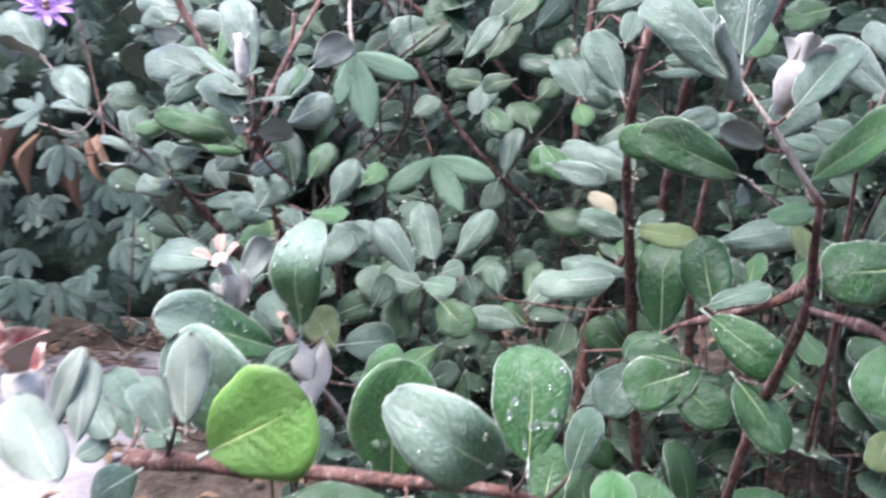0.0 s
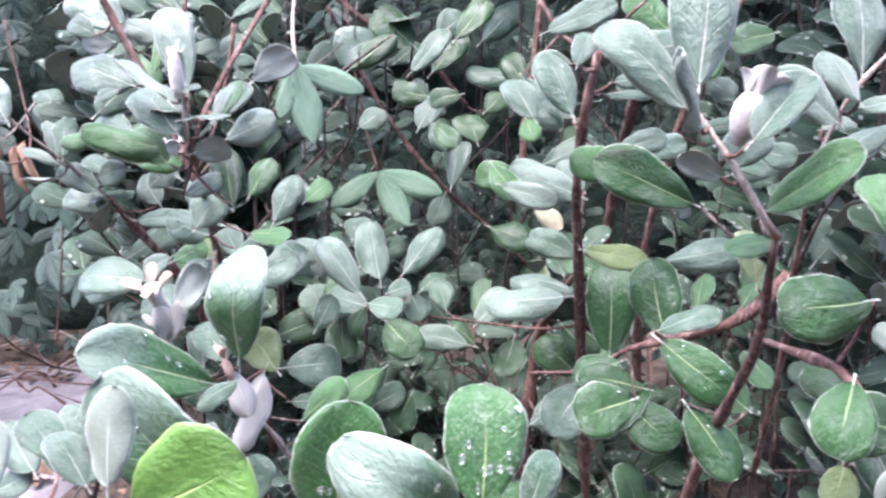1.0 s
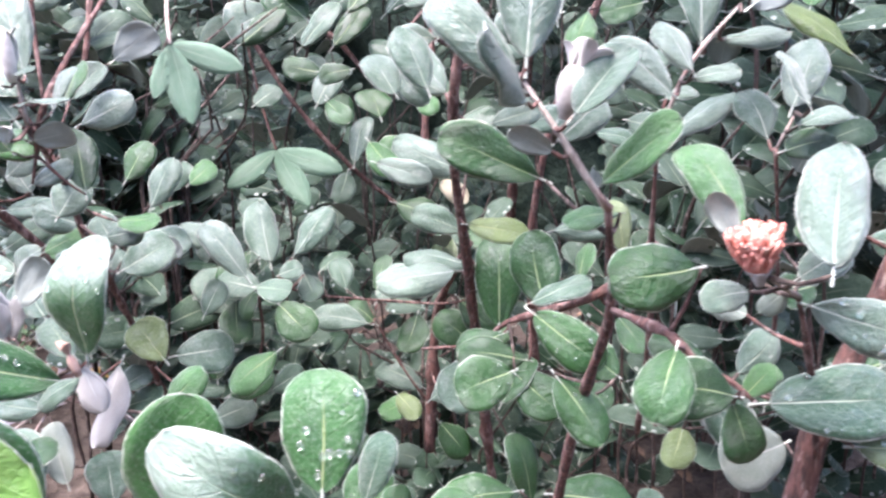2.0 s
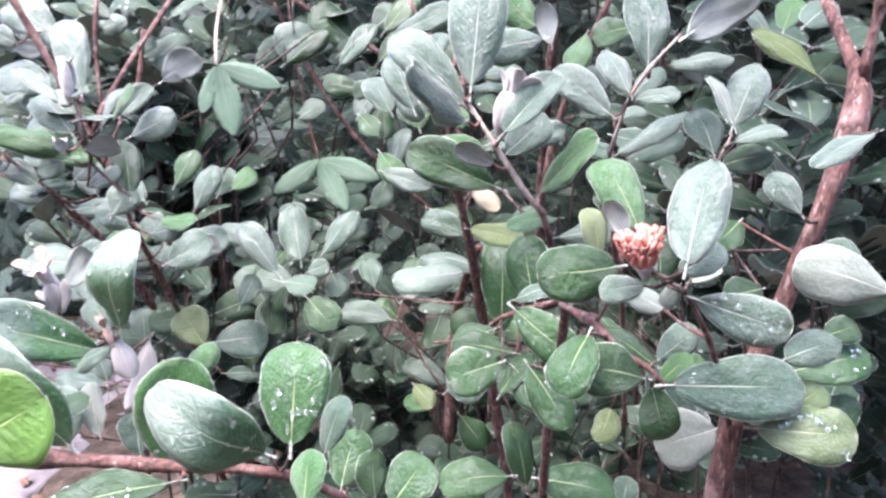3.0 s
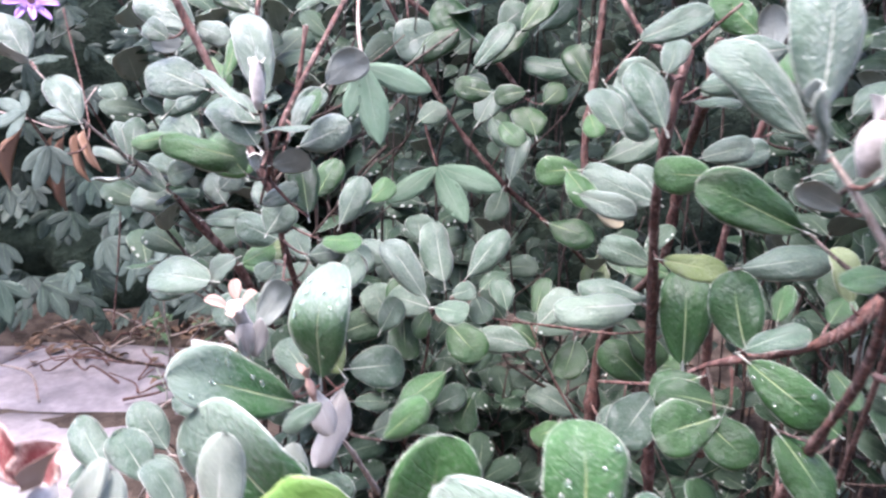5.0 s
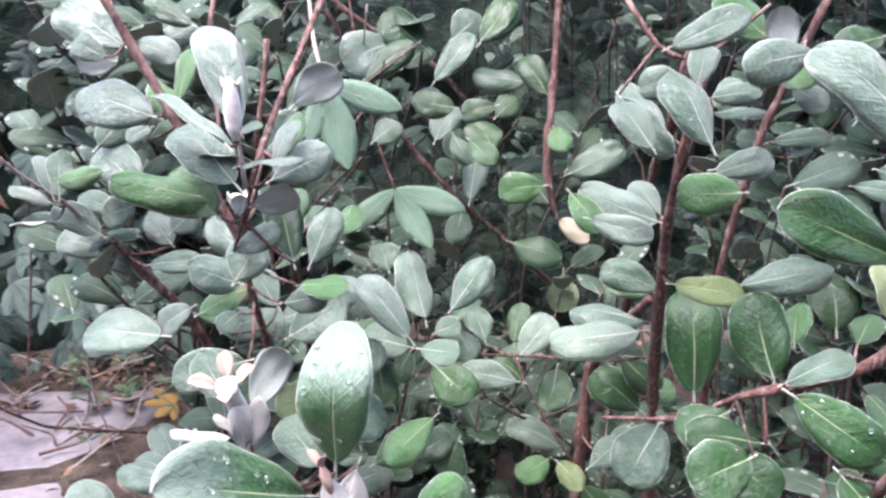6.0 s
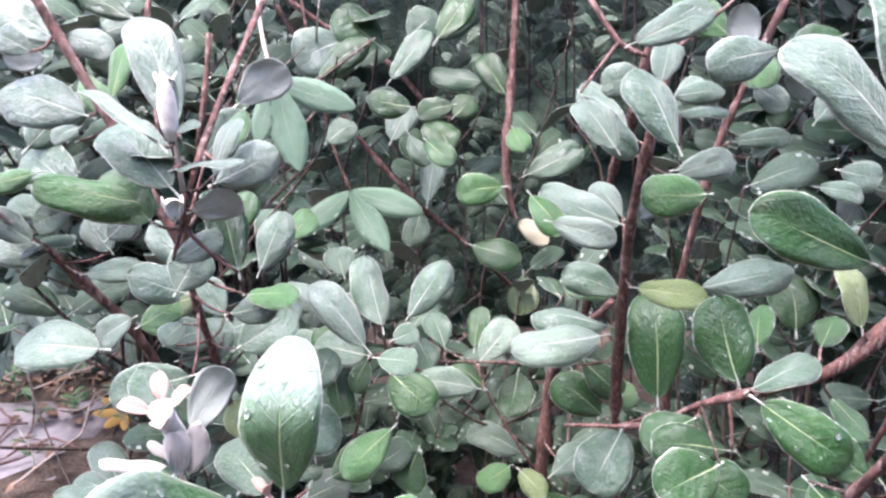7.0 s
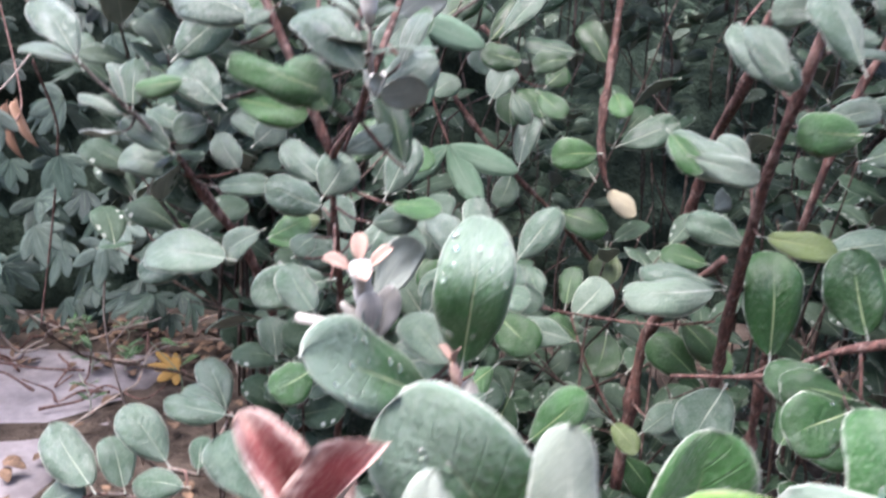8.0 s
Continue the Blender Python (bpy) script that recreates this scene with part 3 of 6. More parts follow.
leaf("u", (0.0721, 0.6207, 0.6715), (0.0983, 0.6229, 0.6912), (-0.20, 0.97, 0.16), 0.0209)
leaf("p", (0.1308, 0.6672, 0.5227), (0.0972, 0.6856, 0.5636), (0.09, -0.88, 0.47), 0.0231)
leaf("p", (0.1398, 0.7003, 0.5240), (0.1274, 0.7272, 0.5708), (0.42, -0.74, 0.53), 0.0266)
leaf("p", (0.1531, 0.7037, 0.5290), (0.1845, 0.7177, 0.5657), (-0.23, -0.83, 0.51), 0.0239)
leaf("p", (0.1294, 0.7179, 0.5030), (0.0913, 0.7239, 0.5096), (0.02, -0.67, 0.74), 0.0289)
leaf("s", (0.1324, 0.6647, 0.5210), (0.1586, 0.6605, 0.5160), (0.07, -0.53, 0.84), 0.0230)
leaf("p", (0.1432, 0.6987, 0.5186), (0.1621, 0.7018, 0.5240), (-0.04, -0.80, 0.60), 0.0169)
leaf("s", (0.1606, 0.7151, 0.5159), (0.1705, 0.7036, 0.4973), (0.16, -0.80, 0.58), 0.0202)
leaf("g", (0.1290, 0.6887, 0.5126), (0.1182, 0.6832, 0.4915), (-0.43, -0.79, 0.43), 0.0169)
leaf("g", (0.1404, 0.7013, 0.4983), (0.1682, 0.6849, 0.4754), (-0.03, -0.83, 0.56), 0.0292)
leaf("s", (0.1871, 0.7823, 0.4798), (0.1787, 0.8029, 0.5060), (-0.02, -0.79, 0.61), 0.0216)
leaf("p", (0.2108, 0.7788, 0.4687), (0.2425, 0.7948, 0.4972), (-0.09, -0.82, 0.56), 0.0282)
leaf("p", (0.2795, 0.6652, 0.5253), (0.2180, 0.6678, 0.5176), (-0.12, -0.66, 0.74), 0.0285)
leaf("p", (0.2931, 0.6926, 0.5210), (0.2378, 0.7031, 0.5292), (0.05, -0.45, 0.89), 0.0247)
leaf("g", (0.2108, 0.8007, 0.4717), (0.2215, 0.8245, 0.5019), (-0.48, -0.60, 0.64), 0.0203)
leaf("p", (0.2103, 0.7377, 0.4644), (0.1618, 0.7462, 0.4733), (-0.02, -0.77, 0.64), 0.0247)
leaf("g", (0.2139, 0.7513, 0.4586), (0.1890, 0.7589, 0.4763), (0.33, -0.60, 0.73), 0.0257)
leaf("g", (0.2485, 0.8055, 0.4528), (0.2369, 0.7790, 0.4226), (-0.37, -0.62, 0.69), 0.0311)
leaf("g", (0.2974, 0.7240, 0.4409), (0.2623, 0.7382, 0.4700), (-0.04, -0.92, 0.40), 0.0306)
leaf("s", (0.2932, 0.6760, 0.4590), (0.2661, 0.6576, 0.4232), (-0.28, -0.71, 0.64), 0.0366)
leaf("g", (0.2950, 0.7366, 0.4532), (0.3233, 0.7342, 0.4530), (-0.04, -0.62, 0.78), 0.0226)
leaf("g", (0.3012, 0.6399, 0.4838), (0.3053, 0.6653, 0.5506), (-0.22, -0.91, 0.36), 0.0358)
leaf("g", (0.3228, 0.5854, 0.5175), (0.3141, 0.6018, 0.5645), (-0.29, -0.92, 0.27), 0.0308)
leaf("g", (0.2979, 0.5782, 0.5091), (0.2677, 0.5730, 0.4964), (-0.21, -0.61, 0.76), 0.0277)
leaf("g", (0.3065, 0.6223, 0.4658), (0.3363, 0.5997, 0.4438), (-0.23, -0.82, 0.52), 0.0300)
leaf("s", (0.3028, 0.5430, 0.5363), (0.3408, 0.5494, 0.5460), (-0.18, -0.34, 0.92), 0.0189)
leaf("g", (0.3026, 0.5375, 0.5359), (0.3399, 0.5201, 0.5080), (-0.17, -0.92, 0.34), 0.0256)
leaf("b", (0.3609, 0.5701, 0.5191), (0.3738, 0.5551, 0.5008), (0.21, -0.68, 0.71), 0.0178)
leaf("s", (0.3408, 0.6861, 0.5453), (0.4107, 0.6872, 0.5538), (-0.06, -0.80, 0.59), 0.0272)
leaf("m", (0.2762, 0.6223, 0.5668), (0.3179, 0.6140, 0.5587), (-0.03, -0.77, 0.64), 0.0188)
leaf("g", (0.4361, 0.7208, 0.4944), (0.4403, 0.7380, 0.5346), (-0.37, -0.84, 0.40), 0.0352)
leaf("m", (0.3562, 0.5412, 0.5603), (0.3505, 0.5514, 0.5899), (0.24, -0.90, 0.36), 0.0177)
leaf("g", (0.2989, 0.4557, 0.6136), (0.2547, 0.4586, 0.6330), (0.05, -0.96, 0.27), 0.0215, 1)
leaf("p", (0.3298, 0.5720, 0.6888), (0.2925, 0.5716, 0.6817), (-0.03, -0.98, 0.19), 0.0220)
leaf("s", (0.2403, 0.5298, 0.6889), (0.2773, 0.5343, 0.7033), (-0.04, -0.92, 0.39), 0.0142)
leaf("p", (0.2620, 0.5568, 0.6767), (0.2386, 0.5584, 0.6764), (-0.07, -0.99, 0.12), 0.0149)
leaf("s", (0.2912, 0.6045, 0.6289), (0.3239, 0.6055, 0.6372), (-0.06, -0.94, 0.34), 0.0162)
leaf("s", (0.2880, 0.6027, 0.6687), (0.3163, 0.6030, 0.6716), (-0.03, -0.94, 0.35), 0.0123)
leaf("p", (0.2784, 0.5790, 0.6620), (0.3066, 0.5767, 0.6615), (-0.02, -0.48, 0.87), 0.0097)
leaf("g", (0.3329, 0.8134, 0.5083), (0.2921, 0.8219, 0.5154), (-0.04, -0.75, 0.66), 0.0226)
leaf("s", (0.2792, 0.9435, 0.5953), (0.3436, 0.9478, 0.6198), (-0.12, -0.88, 0.45), 0.0332)
leaf("b", (0.2617, 0.9182, 0.5906), (0.2141, 0.9205, 0.5862), (-0.07, -0.96, 0.26), 0.0326)
leaf("y", (0.2766, 0.9538, 0.5525), (0.3106, 0.9535, 0.5295), (0.31, -0.89, 0.33), 0.0238)
leaf("g", (0.2256, 0.9525, 0.5318), (0.2773, 0.9346, 0.5142), (-0.05, -0.77, 0.64), 0.0363)
leaf("b", (0.2632, 0.8980, 0.6478), (0.2714, 0.8818, 0.6252), (-0.23, -0.83, 0.51), 0.0215)
leaf("m", (0.2853, 0.9667, 0.4973), (0.2787, 0.9369, 0.4578), (-0.59, -0.59, 0.55), 0.0349)
leaf("s", (0.1872, 0.9487, 0.5702), (0.2039, 0.9777, 0.6221), (-0.42, -0.73, 0.54), 0.0281)
leaf("s", (0.1822, 0.9504, 0.5685), (0.1702, 0.9412, 0.5330), (-0.15, -0.94, 0.30), 0.0257)
leaf("s", (0.2205, 1.1698, 0.7414), (0.2807, 1.1868, 0.7976), (-0.07, -0.93, 0.36), 0.0407)
leaf("p", (0.1012, 0.9303, 0.7039), (0.1376, 0.9451, 0.7359), (0.18, -0.95, 0.24), 0.0279)
leaf("g", (0.1599, 1.0566, 0.6961), (0.2062, 1.0875, 0.7474), (0.03, -0.87, 0.49), 0.0332)
leaf("g", (0.2709, 0.9528, 0.6721), (0.2479, 0.9817, 0.7141), (-0.32, -0.88, 0.37), 0.0284)
leaf("s", (0.2686, 1.0695, 0.6911), (0.2051, 1.0803, 0.7016), (-0.04, -0.81, 0.59), 0.0326)
leaf("g", (0.2259, 1.0511, 0.6525), (0.2520, 1.0629, 0.6749), (-0.03, -0.87, 0.49), 0.0308)
leaf("s", (0.1613, 0.9561, 0.6593), (0.1410, 0.9695, 0.6842), (-0.00, -0.88, 0.47), 0.0296)
leaf("g", (0.2189, 0.9961, 0.6163), (0.2049, 1.0243, 0.6508), (0.16, -0.73, 0.66), 0.0397)
leaf("s", (0.1540, 0.9259, 0.6342), (0.1736, 0.9514, 0.6695), (0.09, -0.83, 0.55), 0.0297)
leaf("g", (0.1800, 0.9592, 0.6077), (0.1774, 0.9829, 0.6472), (0.39, -0.78, 0.49), 0.0281)
leaf("b", (0.1447, 0.6859, 0.4670), (0.1098, 0.6663, 0.4428), (0.03, -0.80, 0.60), 0.0247)
leaf("s", (0.1247, 0.7199, 0.4178), (0.1536, 0.7257, 0.4328), (-0.11, -0.84, 0.54), 0.0216)
leaf("g", (0.1603, 0.7241, 0.4309), (0.1477, 0.7154, 0.4026), (-0.37, -0.83, 0.42), 0.0273)
leaf("s", (0.2542, 0.8059, 0.3747), (0.2069, 0.8252, 0.3916), (0.04, -0.60, 0.80), 0.0282)
leaf("b", (0.2398, 0.7916, 0.3746), (0.2100, 0.7839, 0.3611), (-0.16, -0.65, 0.74), 0.0234)
leaf("s", (0.0417, 0.5897, 0.5846), (0.0538, 0.6002, 0.6055), (0.18, -0.92, 0.36), 0.0223)
leaf("s", (0.0388, 0.6487, 0.5254), (0.0418, 0.6674, 0.5509), (-0.04, -0.80, 0.59), 0.0247)
leaf("s", (0.2596, 0.7182, 0.4146), (0.2774, 0.7121, 0.4009), (0.15, -0.82, 0.56), 0.0157)
leaf("u", (0.0510, 0.6577, 0.5326), (0.0894, 0.6557, 0.5560), (0.06, 1.00, -0.00), 0.0213)
leaf("b", (0.0737, 0.5902, 0.5831), (0.1007, 0.5880, 0.5826), (-0.02, -0.46, 0.89), 0.0179)
leaf("p", (0.1070, 0.6869, 0.5416), (0.0776, 0.6977, 0.5607), (0.10, -0.79, 0.60), 0.0189)
leaf("g", (0.1168, 0.7463, 0.5297), (0.0925, 0.7283, 0.5039), (-0.05, -0.79, 0.61), 0.0210)
leaf("g", (0.1031, 0.7355, 0.4944), (0.1063, 0.7093, 0.4634), (0.35, -0.70, 0.62), 0.0264)
leaf("s", (0.0579, 0.7437, 0.5764), (0.0702, 0.7527, 0.6011), (-0.09, -0.92, 0.38), 0.0226)
leaf("s", (0.0961, 0.9006, 0.6379), (0.1218, 0.9110, 0.6564), (-0.05, -0.84, 0.54), 0.0263)
leaf("s", (0.3721, 0.6771, 0.6278), (0.3865, 0.6818, 0.6461), (-0.58, -0.56, 0.60), 0.0146)
leaf("p", (-0.0976, 0.6541, 0.6482), (-0.1344, 0.6604, 0.6552), (0.05, -0.59, 0.80), 0.0125)
leaf("p", (-0.0883, 0.6300, 0.6479), (-0.1147, 0.6476, 0.6808), (0.18, -0.80, 0.57), 0.0220)
leaf("p", (-0.0785, 0.6654, 0.6237), (-0.0925, 0.6814, 0.6498), (0.55, -0.54, 0.63), 0.0123)
leaf("s", (-0.0760, 0.6661, 0.6229), (-0.0789, 0.6805, 0.6525), (0.22, -0.87, 0.44), 0.0177)
leaf("p", (-0.0840, 0.6788, 0.6188), (-0.1141, 0.6848, 0.6313), (0.25, -0.48, 0.84), 0.0115)
leaf("s", (-0.0585, 0.6810, 0.5975), (-0.0911, 0.6883, 0.6171), (0.14, -0.83, 0.54), 0.0185)
leaf("g", (-0.0790, 0.7055, 0.6164), (-0.0508, 0.7017, 0.6076), (0.02, -0.89, 0.46), 0.0206)
leaf("p", (-0.0608, 0.7016, 0.5839), (-0.1031, 0.7098, 0.5920), (-0.07, -0.87, 0.49), 0.0216)
leaf("u", (-0.0827, 0.6709, 0.6099), (-0.1070, 0.6659, 0.6100), (-0.05, 0.25, 0.97), 0.0145)
leaf("p", (-0.0568, 0.6883, 0.5977), (-0.0726, 0.6866, 0.5891), (-0.34, -0.57, 0.75), 0.0076)
leaf("b", (-0.0961, 0.9050, 0.5378), (-0.1417, 0.8972, 0.5131), (-0.02, -0.94, 0.33), 0.0301)
leaf("p", (-0.0485, 0.7286, 0.5285), (-0.0994, 0.7207, 0.5136), (0.01, -0.90, 0.44), 0.0246)
leaf("s", (-0.0363, 0.6801, 0.5784), (0.0004, 0.6789, 0.5796), (-0.05, -0.82, 0.57), 0.0165)
leaf("s", (0.0390, 0.6325, 0.5736), (0.0034, 0.6418, 0.5846), (-0.13, -0.92, 0.37), 0.0215)
leaf("m", (0.0317, 0.6857, 0.5603), (0.0022, 0.6818, 0.5527), (-0.04, -0.81, 0.58), 0.0201)
leaf("s", (0.0482, 0.5899, 0.5446), (0.0071, 0.5866, 0.5366), (0.00, -0.93, 0.36), 0.0219)
leaf("b", (-0.0080, 0.6091, 0.6326), (0.0332, 0.6042, 0.6243), (-0.04, -0.93, 0.37), 0.0196)
leaf("p", (-0.0225, 0.6622, 0.6256), (-0.0565, 0.6818, 0.6517), (-0.10, -0.86, 0.51), 0.0280)
leaf("s", (-0.0534, 0.6691, 0.6512), (-0.0259, 0.6862, 0.6820), (0.35, -0.92, 0.20), 0.0244)
leaf("g", (-0.0026, 0.6122, 0.6580), (0.0176, 0.6147, 0.6644), (0.00, -0.93, 0.37), 0.0135)
leaf("b", (0.0545, 0.5325, 0.6270), (0.0347, 0.5389, 0.6472), (0.02, -0.95, 0.32), 0.0193)
leaf("s", (0.0556, 0.5394, 0.6109), (0.0773, 0.5419, 0.6202), (-0.11, -0.87, 0.49), 0.0127)
leaf("u", (0.0741, 0.4761, 0.5644), (0.0886, 0.4757, 0.5881), (-0.03, 1.00, 0.03), 0.0139)
leaf("w", (0.0721, 0.4646, 0.5600), (0.0498, 0.4633, 0.5641), (0.19, -0.40, 0.90), 0.0056)
leaf("w", (0.0752, 0.4668, 0.5545), (0.0812, 0.4640, 0.5745), (-0.45, -0.85, 0.20), 0.0093, 9)
leaf("w", (0.0735, 0.4660, 0.5545), (0.0742, 0.4625, 0.5725), (0.25, -0.90, 0.25), 0.0084, 4)
leaf("w", (0.0710, 0.4669, 0.5602), (0.0640, 0.4678, 0.5679), (0.63, -0.46, 0.63), 0.0041)
leaf("k", (0.0980, 0.4680, 0.5345), (0.0582, 0.4215, 0.5645), (0.62, -0.50, 0.60), 0.0300, 1)
leaf("k", (0.1222, 0.3903, 0.5173), (0.0871, 0.3880, 0.5705), (-0.25, -0.90, 0.35), 0.0340, 5)
leaf("k", (0.1043, 0.4662, 0.5425), (0.1096, 0.4690, 0.5965), (-0.10, -0.95, 0.28), 0.0262, 11)
leaf("s", (0.1016, 0.4645, 0.5466), (0.0848, 0.4772, 0.5603), (0.01, -0.73, 0.68), 0.0152)
leaf("w", (0.1112, 0.4870, 0.5385), (0.0983, 0.4760, 0.4998), (-0.50, -0.85, 0.20), 0.0165, 9)
leaf("w", (0.1000, 0.4700, 0.5440), (0.1085, 0.4655, 0.5215), (0.55, -0.75, 0.30), 0.0120, 4)
leaf("s", (-0.0896, 0.6176, 0.4101), (-0.1273, 0.6448, 0.4376), (0.18, -0.56, 0.81), 0.0250)
leaf("s", (-0.0535, 0.6371, 0.4154), (-0.0833, 0.6487, 0.4492), (0.35, -0.74, 0.57), 0.0256)
leaf("s", (-0.0746, 0.6224, 0.4075), (-0.0885, 0.6368, 0.4349), (0.55, -0.59, 0.59), 0.0209)
leaf("s", (-0.0340, 0.6956, 0.4238), (-0.0541, 0.7182, 0.4547), (0.23, -0.71, 0.67), 0.0222)
leaf("s", (-0.0345, 0.6880, 0.4296), (-0.0647, 0.6975, 0.4394), (0.11, -0.52, 0.85), 0.0164)
leaf("s", (-0.0271, 0.6788, 0.4300), (-0.0735, 0.6846, 0.4352), (-0.01, -0.71, 0.71), 0.0199)
leaf("s", (-0.0391, 0.6249, 0.4101), (-0.0724, 0.6280, 0.4115), (-0.03, -0.65, 0.76), 0.0197)
leaf("s", (-0.0388, 0.6405, 0.4101), (-0.0398, 0.6551, 0.4271), (-0.22, -0.75, 0.63), 0.0150)
leaf("p", (0.0506, 0.4176, 0.5223), (0.0346, 0.4272, 0.5401), (0.24, -0.75, 0.62), 0.0162)
leaf("s", (-0.0043, 0.7099, 0.4559), (-0.0130, 0.7265, 0.4828), (0.41, -0.71, 0.57), 0.0226)
leaf("g", (0.0444, 0.5520, 0.5127), (0.0243, 0.5488, 0.4999), (-0.19, -0.85, 0.50), 0.0199)
leaf("s", (0.1125, 0.4453, 0.5472), (0.0954, 0.4398, 0.5365), (-0.17, -0.73, 0.66), 0.0100)
leaf("p", (0.2223, 0.5931, 0.6113), (0.2566, 0.5875, 0.6003), (-0.06, -0.96, 0.29), 0.0148)
leaf("s", (0.2821, 0.6409, 0.5561), (0.2454, 0.6490, 0.5720), (-0.06, -0.94, 0.35), 0.0197)
leaf("s", (0.2342, 0.5784, 0.6733), (0.2537, 0.5574, 0.6432), (-0.50, -0.83, 0.25), 0.0146)
leaf("b", (0.2934, 0.5634, 0.6245), (0.2602, 0.5652, 0.6247), (-0.05, -0.99, 0.16), 0.0203)
leaf("p", (0.2840, 0.4240, 0.6557), (0.2901, 0.4437, 0.7093), (-0.05, -0.94, 0.35), 0.0247)
leaf("p", (0.2845, 0.4285, 0.6500), (0.2523, 0.4380, 0.6825), (-0.11, -0.88, 0.46), 0.0190, 2)
leaf("p", (0.2945, 0.4060, 0.6400), (0.3190, 0.4190, 0.6640), (-0.35, -0.90, 0.25), 0.0150, 3)
leaf("p", (0.2967, 0.4400, 0.6299), (0.3174, 0.4482, 0.6471), (0.09, -0.94, 0.34), 0.0167)
leaf("u", (0.2945, 0.4243, 0.6284), (0.2777, 0.4220, 0.6374), (0.08, 0.92, 0.38), 0.0099)
leaf("b", (0.3111, 0.4357, 0.6131), (0.3328, 0.4072, 0.6397), (-0.10, -0.72, 0.68), 0.0190, 1)
leaf("p", (0.2839, 0.4181, 0.6457), (0.2647, 0.3780, 0.6665), (0.60, -0.55, 0.30), 0.0175, 9)
leaf("b", (0.3227, 0.4350, 0.6045), (0.2981, 0.4303, 0.6023), (0.02, -0.51, 0.86), 0.0122)
leaf("b", (0.3456, 0.3844, 0.6051), (0.3319, 0.4040, 0.6312), (-0.02, -0.81, 0.59), 0.0181)
leaf("s", (0.3490, 0.3445, 0.6006), (0.3628, 0.3696, 0.6338), (-0.21, -0.74, 0.64), 0.0184)
leaf("u", (0.3399, 0.3785, 0.6043), (0.3319, 0.3801, 0.6194), (0.48, 0.86, 0.16), 0.0089)
leaf("p", (0.3523, 0.3684, 0.5943), (0.3706, 0.3734, 0.6029), (-0.08, -0.77, 0.63), 0.0114)
leaf("p", (0.3588, 0.3751, 0.5855), (0.3937, 0.3706, 0.5723), (0.01, -0.94, 0.34), 0.0178)
leaf("p", (0.3470, 0.3813, 0.5881), (0.3290, 0.3775, 0.5861), (0.10, -0.80, 0.59), 0.0112)
leaf("g", (0.3453, 0.4128, 0.5878), (0.3093, 0.4070, 0.5849), (0.12, -0.91, 0.40), 0.0240)
leaf("s", (0.3539, 0.3905, 0.5456), (0.4112, 0.3952, 0.5417), (0.10, -0.76, 0.65), 0.0260, 0)
leaf("b", (0.3583, 0.4071, 0.5396), (0.3714, 0.4118, 0.5504), (-0.17, -0.81, 0.56), 0.0100)
leaf("g", (0.3515, 0.3920, 0.5473), (0.3239, 0.3908, 0.5547), (0.16, -0.89, 0.44), 0.0214)
leaf("g", (0.3552, 0.4088, 0.5398), (0.3594, 0.4016, 0.5173), (0.15, -0.93, 0.33), 0.0186)
leaf("m", (0.3414, 0.4163, 0.5267), (0.3354, 0.4108, 0.5116), (-0.55, -0.69, 0.47), 0.0127)
leaf("g", (0.3693, 0.4413, 0.5310), (0.3406, 0.4525, 0.5483), (0.13, -0.72, 0.68), 0.0165)
leaf("a", (0.3937, 0.4350, 0.5064), (0.3637, 0.4301, 0.4987), (0.05, -0.92, 0.39), 0.0266)
leaf("m", (0.3878, 0.3895, 0.5287), (0.4302, 0.3905, 0.5225), (0.11, -0.75, 0.66), 0.0237)
leaf("m", (0.4042, 0.3993, 0.5283), (0.4236, 0.4055, 0.5374), (-0.17, -0.61, 0.77), 0.0136)
leaf("s", (0.4036, 0.4025, 0.5500), (0.4303, 0.4117, 0.5562), (0.12, -0.76, 0.63), 0.0151)
leaf("a", (0.4212, 0.3559, 0.5895), (0.3888, 0.3601, 0.6003), (-0.03, -0.96, 0.28), 0.0191)
leaf("g", (0.4349, 0.4714, 0.5172), (0.4815, 0.4824, 0.5226), (0.08, -0.69, 0.72), 0.0250)
leaf("p", (0.4193, 0.3726, 0.6418), (0.3923, 0.3620, 0.6313), (-0.11, -0.54, 0.83), 0.0090)
leaf("g", (0.3283, 0.3921, 0.5686), (0.3155, 0.3747, 0.5486), (-0.21, -0.67, 0.71), 0.0192)
leaf("g", (0.3100, 0.5064, 0.5129), (0.3326, 0.4881, 0.4816), (0.03, -0.85, 0.52), 0.0226)
leaf("g", (0.3105, 0.5639, 0.4955), (0.2670, 0.5632, 0.5034), (0.12, -0.79, 0.60), 0.0240)
leaf("g", (0.3006, 0.5568, 0.4936), (0.2649, 0.5485, 0.4834), (0.05, -0.86, 0.51), 0.0307)
leaf("p", (0.3670, 0.4767, 0.6622), (0.3673, 0.4914, 0.7083), (-0.05, -0.95, 0.30), 0.0204)
leaf("u", (0.3762, 0.4604, 0.6773), (0.4121, 0.4691, 0.6982), (-0.29, 0.95, 0.10), 0.0213)
leaf("p", (0.3733, 0.4765, 0.6671), (0.4074, 0.4837, 0.6705), (0.10, -0.77, 0.63), 0.0111)
leaf("p", (0.3543, 0.4516, 0.6536), (0.3442, 0.4663, 0.6748), (-0.08, -0.84, 0.54), 0.0128)
leaf("p", (0.3465, 0.4490, 0.6451), (0.3204, 0.4527, 0.6667), (0.08, -0.96, 0.27), 0.0160)
leaf("p", (0.3558, 0.4622, 0.6524), (0.3786, 0.4655, 0.6545), (0.05, -0.75, 0.66), 0.0102)
leaf("p", (0.3505, 0.4776, 0.6438), (0.3674, 0.4811, 0.6468), (-0.02, -0.60, 0.80), 0.0090)
